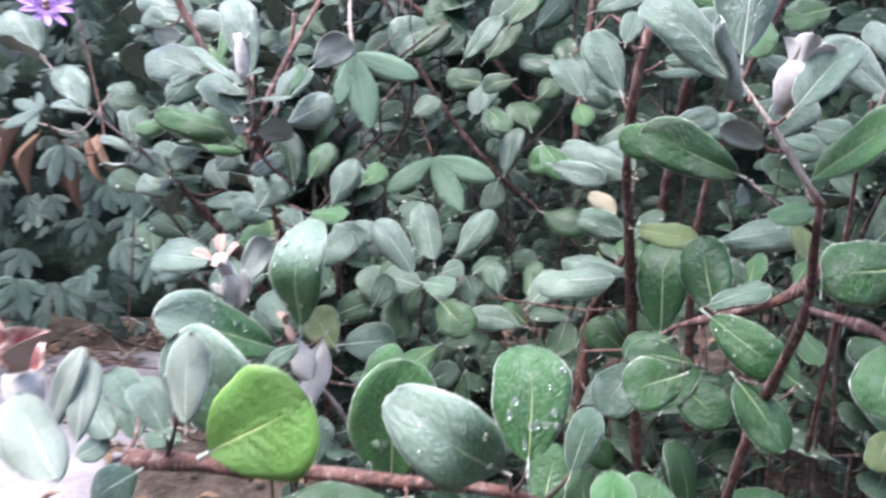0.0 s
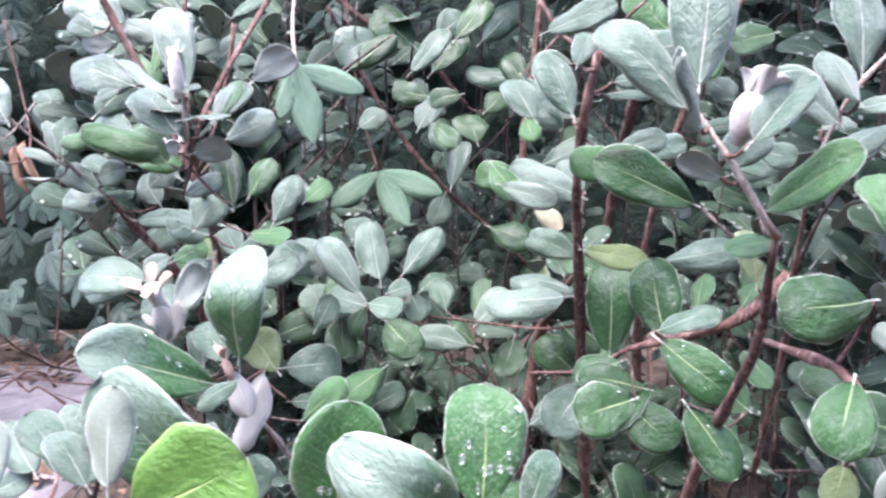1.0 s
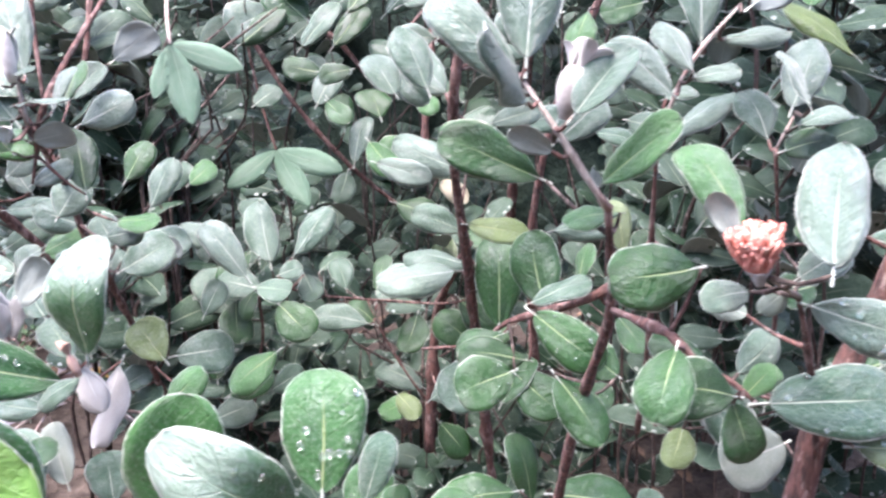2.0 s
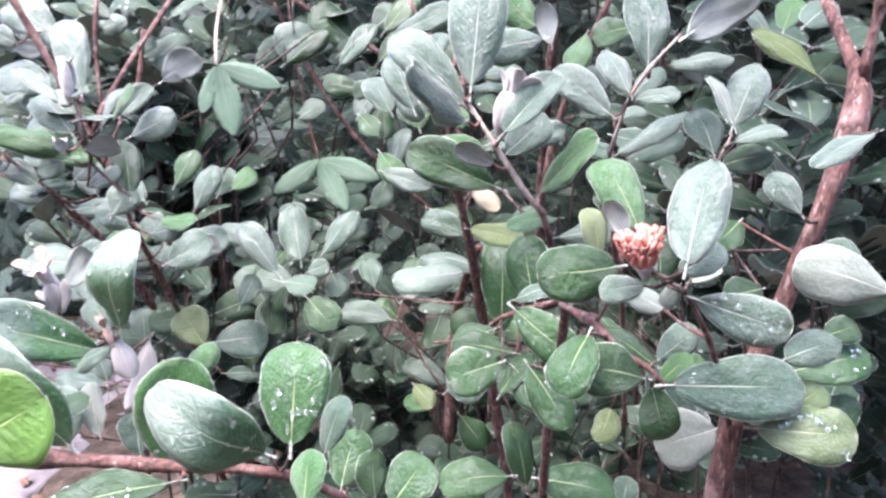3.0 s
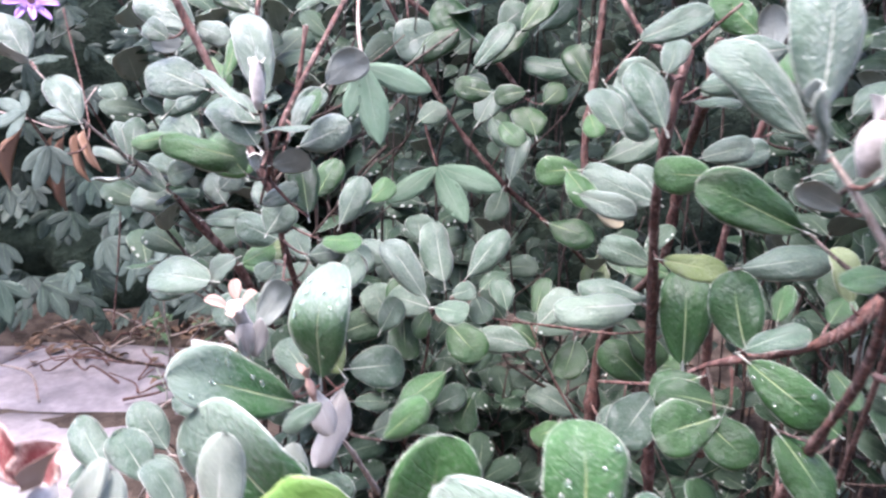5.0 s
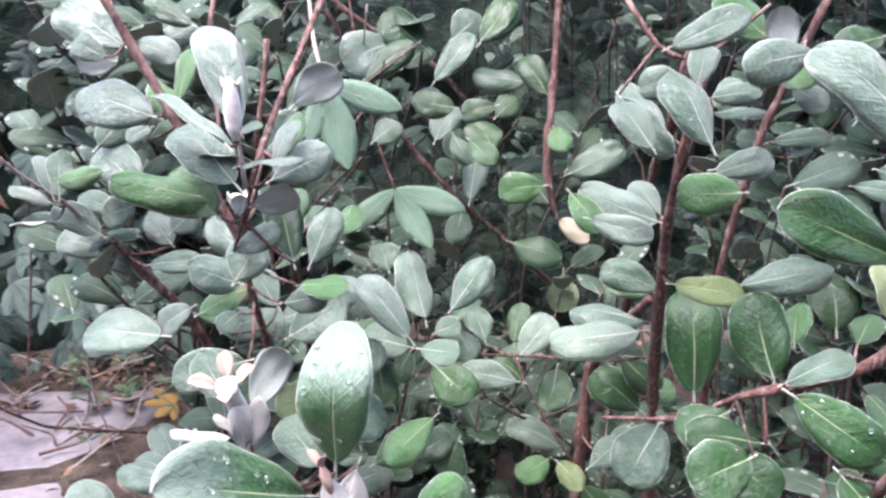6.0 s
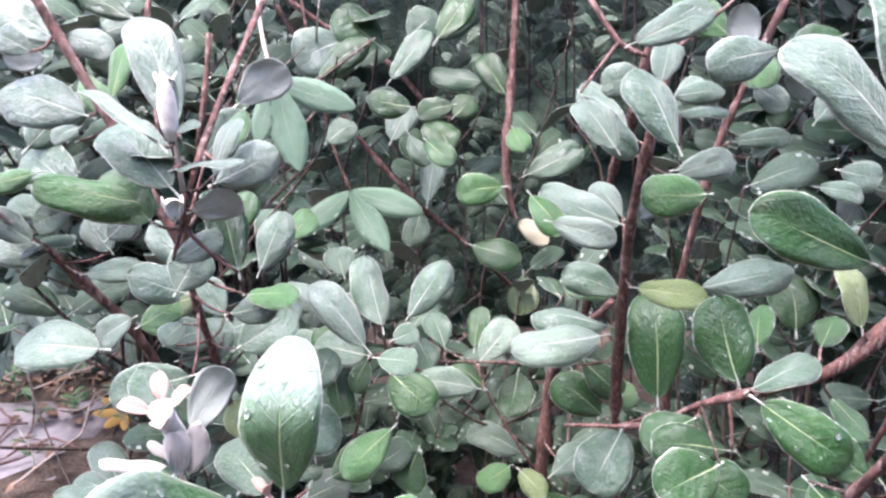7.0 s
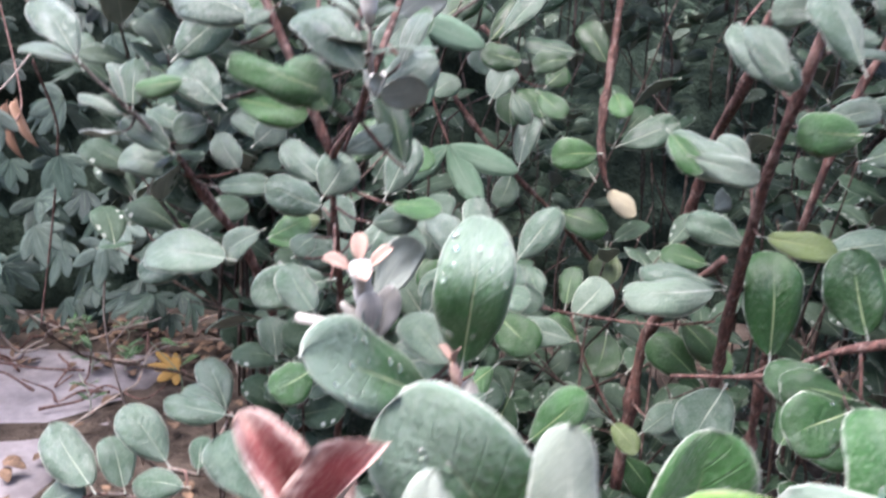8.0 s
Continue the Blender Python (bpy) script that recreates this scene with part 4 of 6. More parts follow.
leaf("p", (0.3519, 0.4855, 0.6246), (0.3896, 0.4969, 0.6455), (-0.29, -0.52, 0.80), 0.0139)
leaf("p", (0.4041, 0.4727, 0.6360), (0.4198, 0.4852, 0.6672), (-0.25, -0.85, 0.47), 0.0192)
leaf("p", (0.3961, 0.4415, 0.6381), (0.3874, 0.4538, 0.6616), (0.39, -0.75, 0.54), 0.0087)
leaf("p", (0.4005, 0.4806, 0.6232), (0.3941, 0.4925, 0.6469), (-0.04, -0.90, 0.44), 0.0176)
leaf("p", (0.4000, 0.4620, 0.6319), (0.4281, 0.4683, 0.6360), (0.00, -0.55, 0.84), 0.0113)
leaf("g", (0.3961, 0.4643, 0.6212), (0.4234, 0.4710, 0.6266), (0.11, -0.86, 0.51), 0.0142)
leaf("s", (0.4022, 0.3866, 0.6100), (0.3924, 0.3932, 0.6257), (-0.23, -0.94, 0.25), 0.0110)
leaf("b", (0.4656, 0.5740, 0.6865), (0.4738, 0.5812, 0.7065), (-0.47, -0.75, 0.46), 0.0165)
leaf("m", (0.4784, 0.5427, 0.6579), (0.4441, 0.5594, 0.6885), (0.03, -0.86, 0.50), 0.0153)
leaf("s", (0.4706, 0.6005, 0.6825), (0.4564, 0.6137, 0.7044), (0.05, -0.84, 0.54), 0.0123)
leaf("b", (0.3286, 0.6217, 0.6972), (0.3015, 0.6276, 0.7232), (0.04, -0.96, 0.26), 0.0225)
leaf("u", (0.3368, 0.6187, 0.6848), (0.3305, 0.6171, 0.7141), (0.52, 0.84, 0.16), 0.0162)
leaf("b", (0.2090, 0.3895, 0.5175), (0.2098, 0.4105, 0.5585), (0.08, -0.85, 0.50), 0.0300, 2)
leaf("k", (0.2030, 0.3880, 0.5175), (0.1697, 0.3625, 0.5530), (-0.35, -0.75, 0.55), 0.0290, 11)
leaf("s", (0.2228, 0.3860, 0.5185), (0.2318, 0.3945, 0.5409), (-0.27, -0.86, 0.43), 0.0127)
leaf("g", (0.2156, 0.4453, 0.4685), (0.2221, 0.4610, 0.4951), (-0.10, -0.84, 0.53), 0.0219)
leaf("b", (0.2304, 0.3248, 0.5333), (0.2311, 0.3377, 0.5477), (-0.20, -0.72, 0.66), 0.0121)
leaf("g", (0.2448, 0.4085, 0.4823), (0.2602, 0.4231, 0.4995), (-0.08, -0.72, 0.69), 0.0229)
leaf("g", (0.3087, 0.5915, 0.3956), (0.2545, 0.5846, 0.3947), (0.07, -0.67, 0.74), 0.0302)
leaf("g", (0.3169, 0.6009, 0.3761), (0.3054, 0.6133, 0.4249), (0.33, -0.89, 0.31), 0.0231)
leaf("g", (0.3182, 0.5620, 0.4103), (0.3736, 0.5633, 0.3986), (0.17, -0.69, 0.71), 0.0333)
leaf("g", (0.2616, 0.7820, 0.3558), (0.2872, 0.7723, 0.3227), (0.34, -0.79, 0.50), 0.0300)
leaf("s", (0.3707, 0.5345, 0.4060), (0.3746, 0.5397, 0.4231), (-0.48, -0.80, 0.36), 0.0156)
leaf("g", (0.1684, 0.3810, 0.5130), (0.1132, 0.3702, 0.5037), (-0.01, -0.61, 0.79), 0.0224)
leaf("b", (0.1277, 0.4725, 0.5150), (0.1497, 0.4755, 0.5345), (-0.10, -0.85, 0.50), 0.0148, 4)
leaf("g", (0.3913, 0.4159, 0.6053), (0.3795, 0.4110, 0.5949), (-0.24, -0.75, 0.62), 0.0131)
leaf("s", (0.4538, 0.4898, 0.5778), (0.4773, 0.4888, 0.5705), (0.08, -0.92, 0.39), 0.0163)
leaf("s", (0.4962, 0.6403, 0.6174), (0.5246, 0.6599, 0.6387), (-0.20, -0.57, 0.80), 0.0203)
leaf("s", (0.4809, 0.6474, 0.6367), (0.5110, 0.6553, 0.6470), (0.05, -0.86, 0.51), 0.0226)
leaf("b", (0.1569, 0.4020, 0.5030), (0.1625, 0.4020, 0.5553), (0.25, -0.90, 0.30), 0.0336, 3)
leaf("a", (0.1132, 0.3336, 0.5577), (0.1122, 0.3421, 0.5841), (0.13, -0.93, 0.35), 0.0120, 9)
leaf("B", (0.1146, 0.3370, 0.5480), (0.1493, 0.3330, 0.5696), (0.25, -0.90, 0.35), 0.0335, 1)
leaf("a", (0.0827, 0.3155, 0.5607), (0.0910, 0.3252, 0.5851), (0.06, -0.93, 0.35), 0.0068)
leaf("a", (0.0928, 0.3143, 0.5608), (0.0916, 0.3270, 0.5817), (0.24, -0.82, 0.51), 0.0089)
leaf("s", (0.0824, 0.3801, 0.5329), (0.0661, 0.3889, 0.5492), (0.45, -0.51, 0.73), 0.0122)
leaf("a", (0.1032, 0.2936, 0.5618), (0.0838, 0.3066, 0.5792), (0.48, -0.36, 0.80), 0.0141)
leaf("s", (0.1021, 0.3281, 0.5491), (0.0887, 0.3240, 0.5407), (-0.03, -0.88, 0.48), 0.0139)
leaf("s", (-0.1273, 0.6229, 0.3948), (-0.1012, 0.6306, 0.4068), (-0.04, -0.80, 0.60), 0.0222)
leaf("a", (0.0838, 0.3866, 0.5416), (0.0827, 0.3905, 0.5556), (0.51, -0.82, 0.26), 0.0083)
leaf("g", (0.0907, 0.4171, 0.5231), (0.1110, 0.4210, 0.5288), (-0.14, -0.52, 0.85), 0.0146)
leaf("s", (0.0433, 0.5604, 0.5343), (0.0250, 0.5762, 0.5543), (0.16, -0.70, 0.70), 0.0180)
leaf("s", (0.0640, 0.5931, 0.5730), (0.0891, 0.5934, 0.5765), (-0.05, -0.89, 0.45), 0.0163)
leaf("s", (0.1003, 0.6923, 0.5575), (0.0972, 0.6851, 0.5350), (-0.31, -0.89, 0.33), 0.0174)
leaf("s", (0.0011, 0.6222, 0.6069), (0.0167, 0.6262, 0.6204), (-0.00, -0.96, 0.29), 0.0178)
leaf("s", (0.0330, 0.6350, 0.5589), (0.0216, 0.6286, 0.5487), (0.04, -0.86, 0.50), 0.0141)
leaf("m", (0.2265, 0.7025, 0.4199), (0.2445, 0.6911, 0.4026), (0.01, -0.83, 0.56), 0.0174)
leaf("s", (0.2513, 0.7143, 0.4040), (0.2798, 0.7190, 0.4241), (-0.36, -0.65, 0.67), 0.0220)
leaf("g", (0.2962, 0.6106, 0.4447), (0.3225, 0.6325, 0.4701), (-0.53, -0.29, 0.80), 0.0239)
leaf("g", (0.2782, 0.7321, 0.4877), (0.3066, 0.7227, 0.4575), (0.03, -0.95, 0.32), 0.0235)
leaf("s", (-0.0115, 0.6023, 0.6986), (-0.0295, 0.6070, 0.7081), (-0.06, -0.94, 0.35), 0.0144)
leaf("p", (-0.0030, 0.6149, 0.7081), (0.0208, 0.6100, 0.6994), (-0.12, -0.97, 0.24), 0.0148)
leaf("b", (-0.0028, 0.6368, 0.6937), (0.0108, 0.6212, 0.6710), (0.48, -0.57, 0.67), 0.0176)
leaf("s", (-0.0357, 0.6813, 0.6172), (-0.0585, 0.6803, 0.6086), (-0.06, -0.96, 0.28), 0.0190)
leaf("s", (0.0927, 0.6733, 0.4957), (0.1077, 0.6818, 0.5210), (-0.22, -0.88, 0.42), 0.0204)
leaf("g", (0.0888, 0.7099, 0.4313), (0.0818, 0.7245, 0.4584), (0.39, -0.77, 0.51), 0.0226)
leaf("s", (0.3609, 0.6603, 0.6738), (0.3787, 0.6511, 0.6603), (-0.29, -0.92, 0.25), 0.0158)
leaf("s", (0.3927, 0.6478, 0.6502), (0.4166, 0.6551, 0.6718), (-0.36, -0.68, 0.63), 0.0190)
leaf("g", (0.3906, 0.6195, 0.6978), (0.3631, 0.6196, 0.6900), (-0.11, -0.91, 0.40), 0.0201)
leaf("s", (0.3682, 0.5873, 0.6304), (0.3899, 0.5835, 0.6242), (-0.09, -0.96, 0.28), 0.0163)
leaf("s", (0.3450, 0.5683, 0.6251), (0.3673, 0.5634, 0.6193), (-0.01, -0.78, 0.62), 0.0124)
leaf("b", (0.3517, 0.6226, 0.5248), (0.3606, 0.6379, 0.5468), (-0.74, -0.37, 0.56), 0.0171)
leaf("g", (0.3653, 0.5862, 0.5365), (0.3780, 0.5931, 0.5521), (-0.64, -0.36, 0.68), 0.0180)
leaf("g", (0.3488, 0.5190, 0.5011), (0.3302, 0.5281, 0.5142), (-0.08, -0.87, 0.49), 0.0208)
leaf("g", (0.3347, 0.5593, 0.4771), (0.3562, 0.5552, 0.4713), (0.03, -0.76, 0.65), 0.0192)
leaf("s", (0.1220, 0.9415, 0.7318), (0.0750, 0.9191, 0.7084), (0.29, -0.91, 0.30), 0.0483)
leaf("g", (0.1547, 0.9332, 0.7177), (0.1105, 0.9427, 0.7565), (0.14, -0.92, 0.38), 0.0423)
leaf("s", (0.1733, 0.9384, 0.7292), (0.2040, 0.9522, 0.7529), (0.17, -0.93, 0.32), 0.0350)
leaf("s", (0.2398, 0.5352, 0.6472), (0.2255, 0.5481, 0.6684), (0.15, -0.79, 0.59), 0.0174)
leaf("b", (0.2189, 0.6183, 0.6234), (0.2350, 0.6089, 0.6006), (0.23, -0.83, 0.50), 0.0189)
leaf("s", (0.2595, 0.5432, 0.6734), (0.2687, 0.5583, 0.6927), (-0.10, -0.76, 0.64), 0.0137)
leaf("s", (0.4477, 0.5066, 0.6837), (0.4680, 0.5198, 0.6975), (0.05, -0.75, 0.65), 0.0163)
leaf("b", (0.3646, 0.6538, 0.6987), (0.3514, 0.6352, 0.6720), (-0.30, -0.71, 0.64), 0.0203)
leaf("g", (0.4281, 0.4822, 0.5582), (0.4081, 0.4776, 0.5539), (0.03, -0.76, 0.65), 0.0179)
leaf("g", (0.4524, 0.4729, 0.5024), (0.4742, 0.4722, 0.4909), (0.20, -0.88, 0.44), 0.0209)
leaf("g", (0.4553, 0.4790, 0.5328), (0.4752, 0.4829, 0.5373), (-0.02, -0.71, 0.70), 0.0163)
leaf("g", (0.2342, 0.4382, 0.4676), (0.2313, 0.4457, 0.4910), (0.49, -0.81, 0.32), 0.0163)
leaf("p", (-0.1469, 0.6727, 0.6900), (-0.1751, 0.6832, 0.7252), (0.47, -0.66, 0.58), 0.0302)
leaf("u", (-0.1398, 0.6664, 0.6902), (-0.1722, 0.6655, 0.7015), (0.25, 0.61, 0.75), 0.0183)
leaf("p", (-0.0306, 0.6876, 0.7088), (-0.0761, 0.7007, 0.7404), (-0.01, -0.93, 0.37), 0.0319)
leaf("u", (-0.0366, 0.6781, 0.7031), (-0.0611, 0.6807, 0.7015), (0.09, 0.97, 0.24), 0.0150)
leaf("p", (-0.0410, 0.7518, 0.7188), (-0.0099, 0.7572, 0.7295), (0.11, -0.98, 0.17), 0.0181)
leaf("g", (0.0031, 0.7085, 0.7242), (-0.0323, 0.7222, 0.7435), (-0.10, -0.89, 0.45), 0.0167)
leaf("b", (0.0213, 0.5959, 0.6748), (0.0282, 0.6105, 0.7033), (-0.14, -0.87, 0.48), 0.0111)
leaf("b", (-0.1300, 0.8512, 0.7146), (-0.1515, 0.8704, 0.7431), (0.30, -0.67, 0.68), 0.0172)
leaf("p", (0.0294, 0.5390, 0.6663), (0.0192, 0.5348, 0.6608), (0.13, -0.88, 0.45), 0.0073)
leaf("b", (-0.0411, 0.6571, 0.6410), (-0.0702, 0.6556, 0.6338), (-0.02, -0.96, 0.28), 0.0127)
leaf("g", (0.0924, 0.8632, 0.6915), (0.1391, 0.8761, 0.7243), (0.04, -0.95, 0.32), 0.0243)
leaf("s", (0.1523, 0.8387, 0.6859), (0.1893, 0.8561, 0.7273), (-0.04, -0.91, 0.42), 0.0208)
leaf("g", (0.1930, 0.8700, 0.7182), (0.2284, 0.8966, 0.7586), (0.03, -0.85, 0.53), 0.0266)
leaf("g", (0.2029, 0.7997, 0.6686), (0.1734, 0.7985, 0.6617), (0.01, -0.95, 0.31), 0.0188)
leaf("g", (0.1740, 0.8386, 0.6668), (0.1369, 0.8425, 0.6737), (-0.04, -0.95, 0.32), 0.0235)
leaf("s", (0.1691, 0.8897, 0.6467), (0.1846, 0.8767, 0.6166), (0.10, -0.89, 0.44), 0.0186)
leaf("g", (0.1768, 0.7997, 0.6443), (0.1977, 0.7851, 0.6249), (-0.07, -0.90, 0.42), 0.0190)
leaf("u", (0.0761, 0.5224, 0.6509), (0.0522, 0.5192, 0.6535), (0.04, 0.41, 0.91), 0.0115)
leaf("p", (0.0802, 0.5197, 0.6451), (0.0905, 0.5284, 0.6670), (-0.49, -0.71, 0.51), 0.0119)
leaf("p", (0.2679, 0.6023, 0.6472), (0.2488, 0.6240, 0.6772), (-0.24, -0.85, 0.47), 0.0173)
leaf("p", (0.2685, 0.5869, 0.6479), (0.2480, 0.5943, 0.6560), (-0.20, -0.92, 0.34), 0.0111)
leaf("p", (0.2922, 0.6070, 0.6630), (0.3100, 0.6152, 0.6777), (-0.17, -0.76, 0.63), 0.0128)
leaf("p", (0.3101, 0.6514, 0.6268), (0.3487, 0.6512, 0.6297), (-0.04, -0.90, 0.43), 0.0197)
leaf("s", (0.3583, 0.6812, 0.6396), (0.3989, 0.6792, 0.6408), (-0.06, -0.92, 0.39), 0.0143)
leaf("s", (0.2836, 0.6471, 0.5958), (0.2337, 0.6588, 0.6164), (-0.05, -0.92, 0.39), 0.0247)
leaf("p", (0.2844, 0.6555, 0.5990), (0.2694, 0.6690, 0.6196), (-0.16, -0.87, 0.46), 0.0169)
leaf("s", (0.0465, 0.6600, 0.5440), (0.0917, 0.6720, 0.5539), (0.00, -0.80, 0.60), 0.0275, 5)
leaf("m", (0.0702, 0.6600, 0.4682), (0.0461, 0.6720, 0.4958), (0.10, -0.90, 0.40), 0.0293, 1)
leaf("s", (0.0647, 0.6800, 0.4663), (0.1091, 0.6920, 0.4655), (0.00, -0.75, 0.65), 0.0354, 2)
leaf("s", (0.0640, 0.7000, 0.4319), (0.0931, 0.7120, 0.4260), (0.00, -0.50, 0.85), 0.0190, 7)
leaf("b", (0.0956, 0.7000, 0.4231), (0.1312, 0.7120, 0.4394), (-0.10, -0.85, 0.50), 0.0270, 4)
leaf("s", (0.0704, 0.7400, 0.3847), (0.1064, 0.7520, 0.3954), (0.00, -0.80, 0.60), 0.0283, 9)
leaf("p", (0.0991, 0.7400, 0.4761), (0.0713, 0.7520, 0.5111), (0.10, -0.85, 0.50), 0.0301, 0)
leaf("s", (0.0084, 0.7200, 0.4264), (0.0311, 0.7320, 0.4369), (0.00, -0.80, 0.60), 0.0223, 3)
leaf("b", (0.0785, 0.7200, 0.5853), (0.0978, 0.7320, 0.6002), (0.00, -0.80, 0.60), 0.0194, 7)
leaf("s", (0.1113, 0.8000, 0.5385), (0.1036, 0.8120, 0.5609), (0.20, -0.80, 0.60), 0.0246, 1)
leaf("s", (0.0600, 0.6200, 0.5453), (0.0929, 0.6320, 0.5600), (0.00, -0.85, 0.50), 0.0279, 5)
leaf("s", (0.0185, 0.6400, 0.5442), (0.0395, 0.6520, 0.5499), (0.00, -0.80, 0.60), 0.0232, 9)
leaf("b", (0.0048, 0.6400, 0.5552), (0.0273, 0.6520, 0.5645), (0.00, -0.80, 0.60), 0.0178, 7)
leaf("p", (-0.0184, 0.6600, 0.5377), (-0.0750, 0.6720, 0.5385), (0.00, -0.70, 0.70), 0.0312, 0)
leaf("s", (0.2546, 0.5086, 0.6482), (0.2413, 0.5244, 0.6804), (0.10, -0.95, 0.20), 0.0184, 4)
leaf("s", (0.0689, 0.6600, 0.5757), (0.0863, 0.6720, 0.6109), (-0.20, -0.90, 0.30), 0.0215, 4)
leaf("p", (0.0542, 0.6400, 0.5572), (0.0381, 0.6520, 0.5761), (0.00, -0.85, 0.50), 0.0181, 1)
leaf("s", (0.0349, 0.6600, 0.5843), (0.0079, 0.6720, 0.6065), (0.00, -0.85, 0.50), 0.0193, 9)
leaf("s", (-0.0497, 0.6900, 0.6106), (-0.0814, 0.7020, 0.6207), (0.00, -0.85, 0.50), 0.0154, 0)
leaf("p", (0.0663, 0.5700, 0.6502), (0.0828, 0.5820, 0.6697), (0.20, -0.90, 0.35), 0.0142, 3)
leaf("s", (-0.0011, 0.6600, 0.5565), (-0.0298, 0.6720, 0.5374), (0.00, -0.85, 0.50), 0.0194, 5)
leaf("b", (0.0288, 0.6500, 0.5476), (0.0029, 0.6620, 0.5556), (0.00, -0.85, 0.50), 0.0153, 7)
leaf("s", (0.0606, 0.6600, 0.5353), (0.0797, 0.6720, 0.5478), (0.00, -0.85, 0.50), 0.0199, 0)
leaf("g", (0.0474, 0.6800, 0.5929), (0.0645, 0.6920, 0.6212), (0.00, -0.85, 0.50), 0.0209, 4)
leaf("s", (0.0017, 0.6800, 0.6072), (-0.0247, 0.6920, 0.6220), (0.00, -0.85, 0.50), 0.0185, 1)
leaf("p", (-0.0237, 0.7000, 0.5859), (-0.0421, 0.7120, 0.6079), (0.00, -0.85, 0.50), 0.0181, 9)
leaf("s", (0.0238, 0.6400, 0.5347), (0.0460, 0.6520, 0.5356), (0.00, -0.85, 0.50), 0.0175, 5)
leaf("a", (0.3614, 0.4100, 0.5693), (0.3473, 0.4180, 0.5759), (0.00, -0.85, 0.50), 0.0108, 9)
leaf("s", (0.3565, 0.4100, 0.5469), (0.3757, 0.4180, 0.5598), (-0.10, -0.90, 0.40), 0.0138, 4)
leaf("b", (0.3694, 0.4200, 0.5370), (0.3821, 0.4280, 0.5421), (0.00, -0.85, 0.50), 0.0094, 3)
leaf("s", (0.3634, 0.4600, 0.5324), (0.3940, 0.4680, 0.4767), (0.20, -0.85, 0.40), 0.0264, 5)
leaf("p", (0.0943, 0.4300, 0.5020), (0.0861, 0.4380, 0.5286), (0.00, -0.85, 0.50), 0.0190, 4)
leaf("a", (0.1025, 0.4400, 0.5007), (0.0961, 0.4480, 0.5264), (0.00, -0.85, 0.50), 0.0130, 3)
leaf("s", (0.1105, 0.4600, 0.4794), (0.1057, 0.4680, 0.5021), (0.00, -0.85, 0.50), 0.0205, 1)
leaf("u", (0.3523, 0.3880, 0.5886), (0.3427, 0.3940, 0.6089), (-0.30, -0.90, 0.20), 0.0072, 4)
leaf("a", (0.3589, 0.3830, 0.5878), (0.3535, 0.3890, 0.5777), (0.00, -0.70, 0.70), 0.0074, 9)
leaf("a", (0.3612, 0.3840, 0.5878), (0.3747, 0.3900, 0.5926), (0.10, -0.80, 0.60), 0.0078, 3)
# leaves near the path: end
# unopened pairs of white felted leaves at the shoot tips
for (x, y, z), h in (((0.0694, 0.5137, 0.6640), 0.020), ((0.0728, 0.4925, 0.6340), 0.009), ((0.0728, 0.4660, 0.5560), 0.013)):
    for k in range(4):
        a = 1.57 * k + 0.4
        dx, dy = math.cos(a), math.sin(a)
        leaf("w", (x + 0.0008 * dx, y + 0.0008 * dy, z), (x + 0.0032 * dx, y + 0.0032 * dy, z + h * (1 - 0.12 * (k % 2))), (-dx, -dy, 0.2), 0.0052 + 0.08 * h)


# ---- foliage further in ----
def joined_leaves(name, poses, shape, mats, parent, label, kind="stuff"):
    """Many leaves in one mesh."""
    v, f, uv, sl = shape
    v4 = np.c_[np.array(v, dtype=float), np.ones(len(v))]
    nv = len(v)
    allv = np.concatenate([(v4 @ np.array(m).T)[:, :3] for m in poses])
    f = np.array(f)
    allf = np.concatenate([f + nv * i for i in range(len(poses))])
    me = mesh_of(name, allv, allf.tolist(), mats, np.tile(np.array(uv), (len(poses), 1)), np.tile(np.array(sl), len(poses)))
    ob = new(name, me)
    ob.parent = parent
    return tagged(ob, label, kind=kind)


rnd = random.Random(5)


def filler_shoots(count, place, height, lean, pairs, size, stems_out, poses):
    for _ in range(count):
        base = Vector(place())
        h = rnd.uniform(*height)
        tip = base + Vector((rnd.gauss(lean[0], 0.06), rnd.gauss(lean[1], 0.06), h))
        mid = (base + tip) / 2 + Vector((rnd.gauss(0, 0.02), rnd.gauss(0, 0.02), 0))
        stems_out.append((base, mid, tip))
        turn = rnd.uniform(0, 6.28)
        for k in range(pairs):
            t = (k + 1) / pairs
            c = base * (1 - t) ** 2 + mid * 2 * t * (1 - t) + tip * t * t
            for half in (0, math.pi):
                hollow = 0.12 < c.x < 0.46 and 0.34 < c.z < 0.82 and c.y < 1.5
                if rnd.random() < (0.86 if hollow else 0.12) or (0.03 < c.x < 0.31 and 0.50 < c.z < 0.73 and c.y < 0.97):
                    continue
                a = turn + k * 1.57 + half + rnd.gauss(0, 0.3)
                up = rnd.uniform(0.05, 0.9)
                d = Vector((math.cos(a), math.sin(a), up)).normalized()
                ln = rnd.uniform(*size)
                nrm = Vector((-math.cos(a) * up, -math.sin(a) * up, 1.0)) + Vector((rnd.gauss(0, 0.4), rnd.gauss(-0.95, 0.5), 0))
                wide = ln * rnd.uniform(0.48, 0.62)
                if c.x > -0.04 or c.z > 0.50 or c.y > 1.05:  # the paving shows past the shrub's open foot
                    poses.append(blade_pose(c, c + d * ln, nrm, wide))


def inner_place():
    return rnd.uniform(-0.06, 1.1), rnd.uniform(0.98, 1.5), rnd.uniform(0.0, 0.9)


def back_place():
    return rnd.uniform(-0.2, 1.3), rnd.uniform(1.45, 1.8), rnd.uniform(0.1, 1.2)


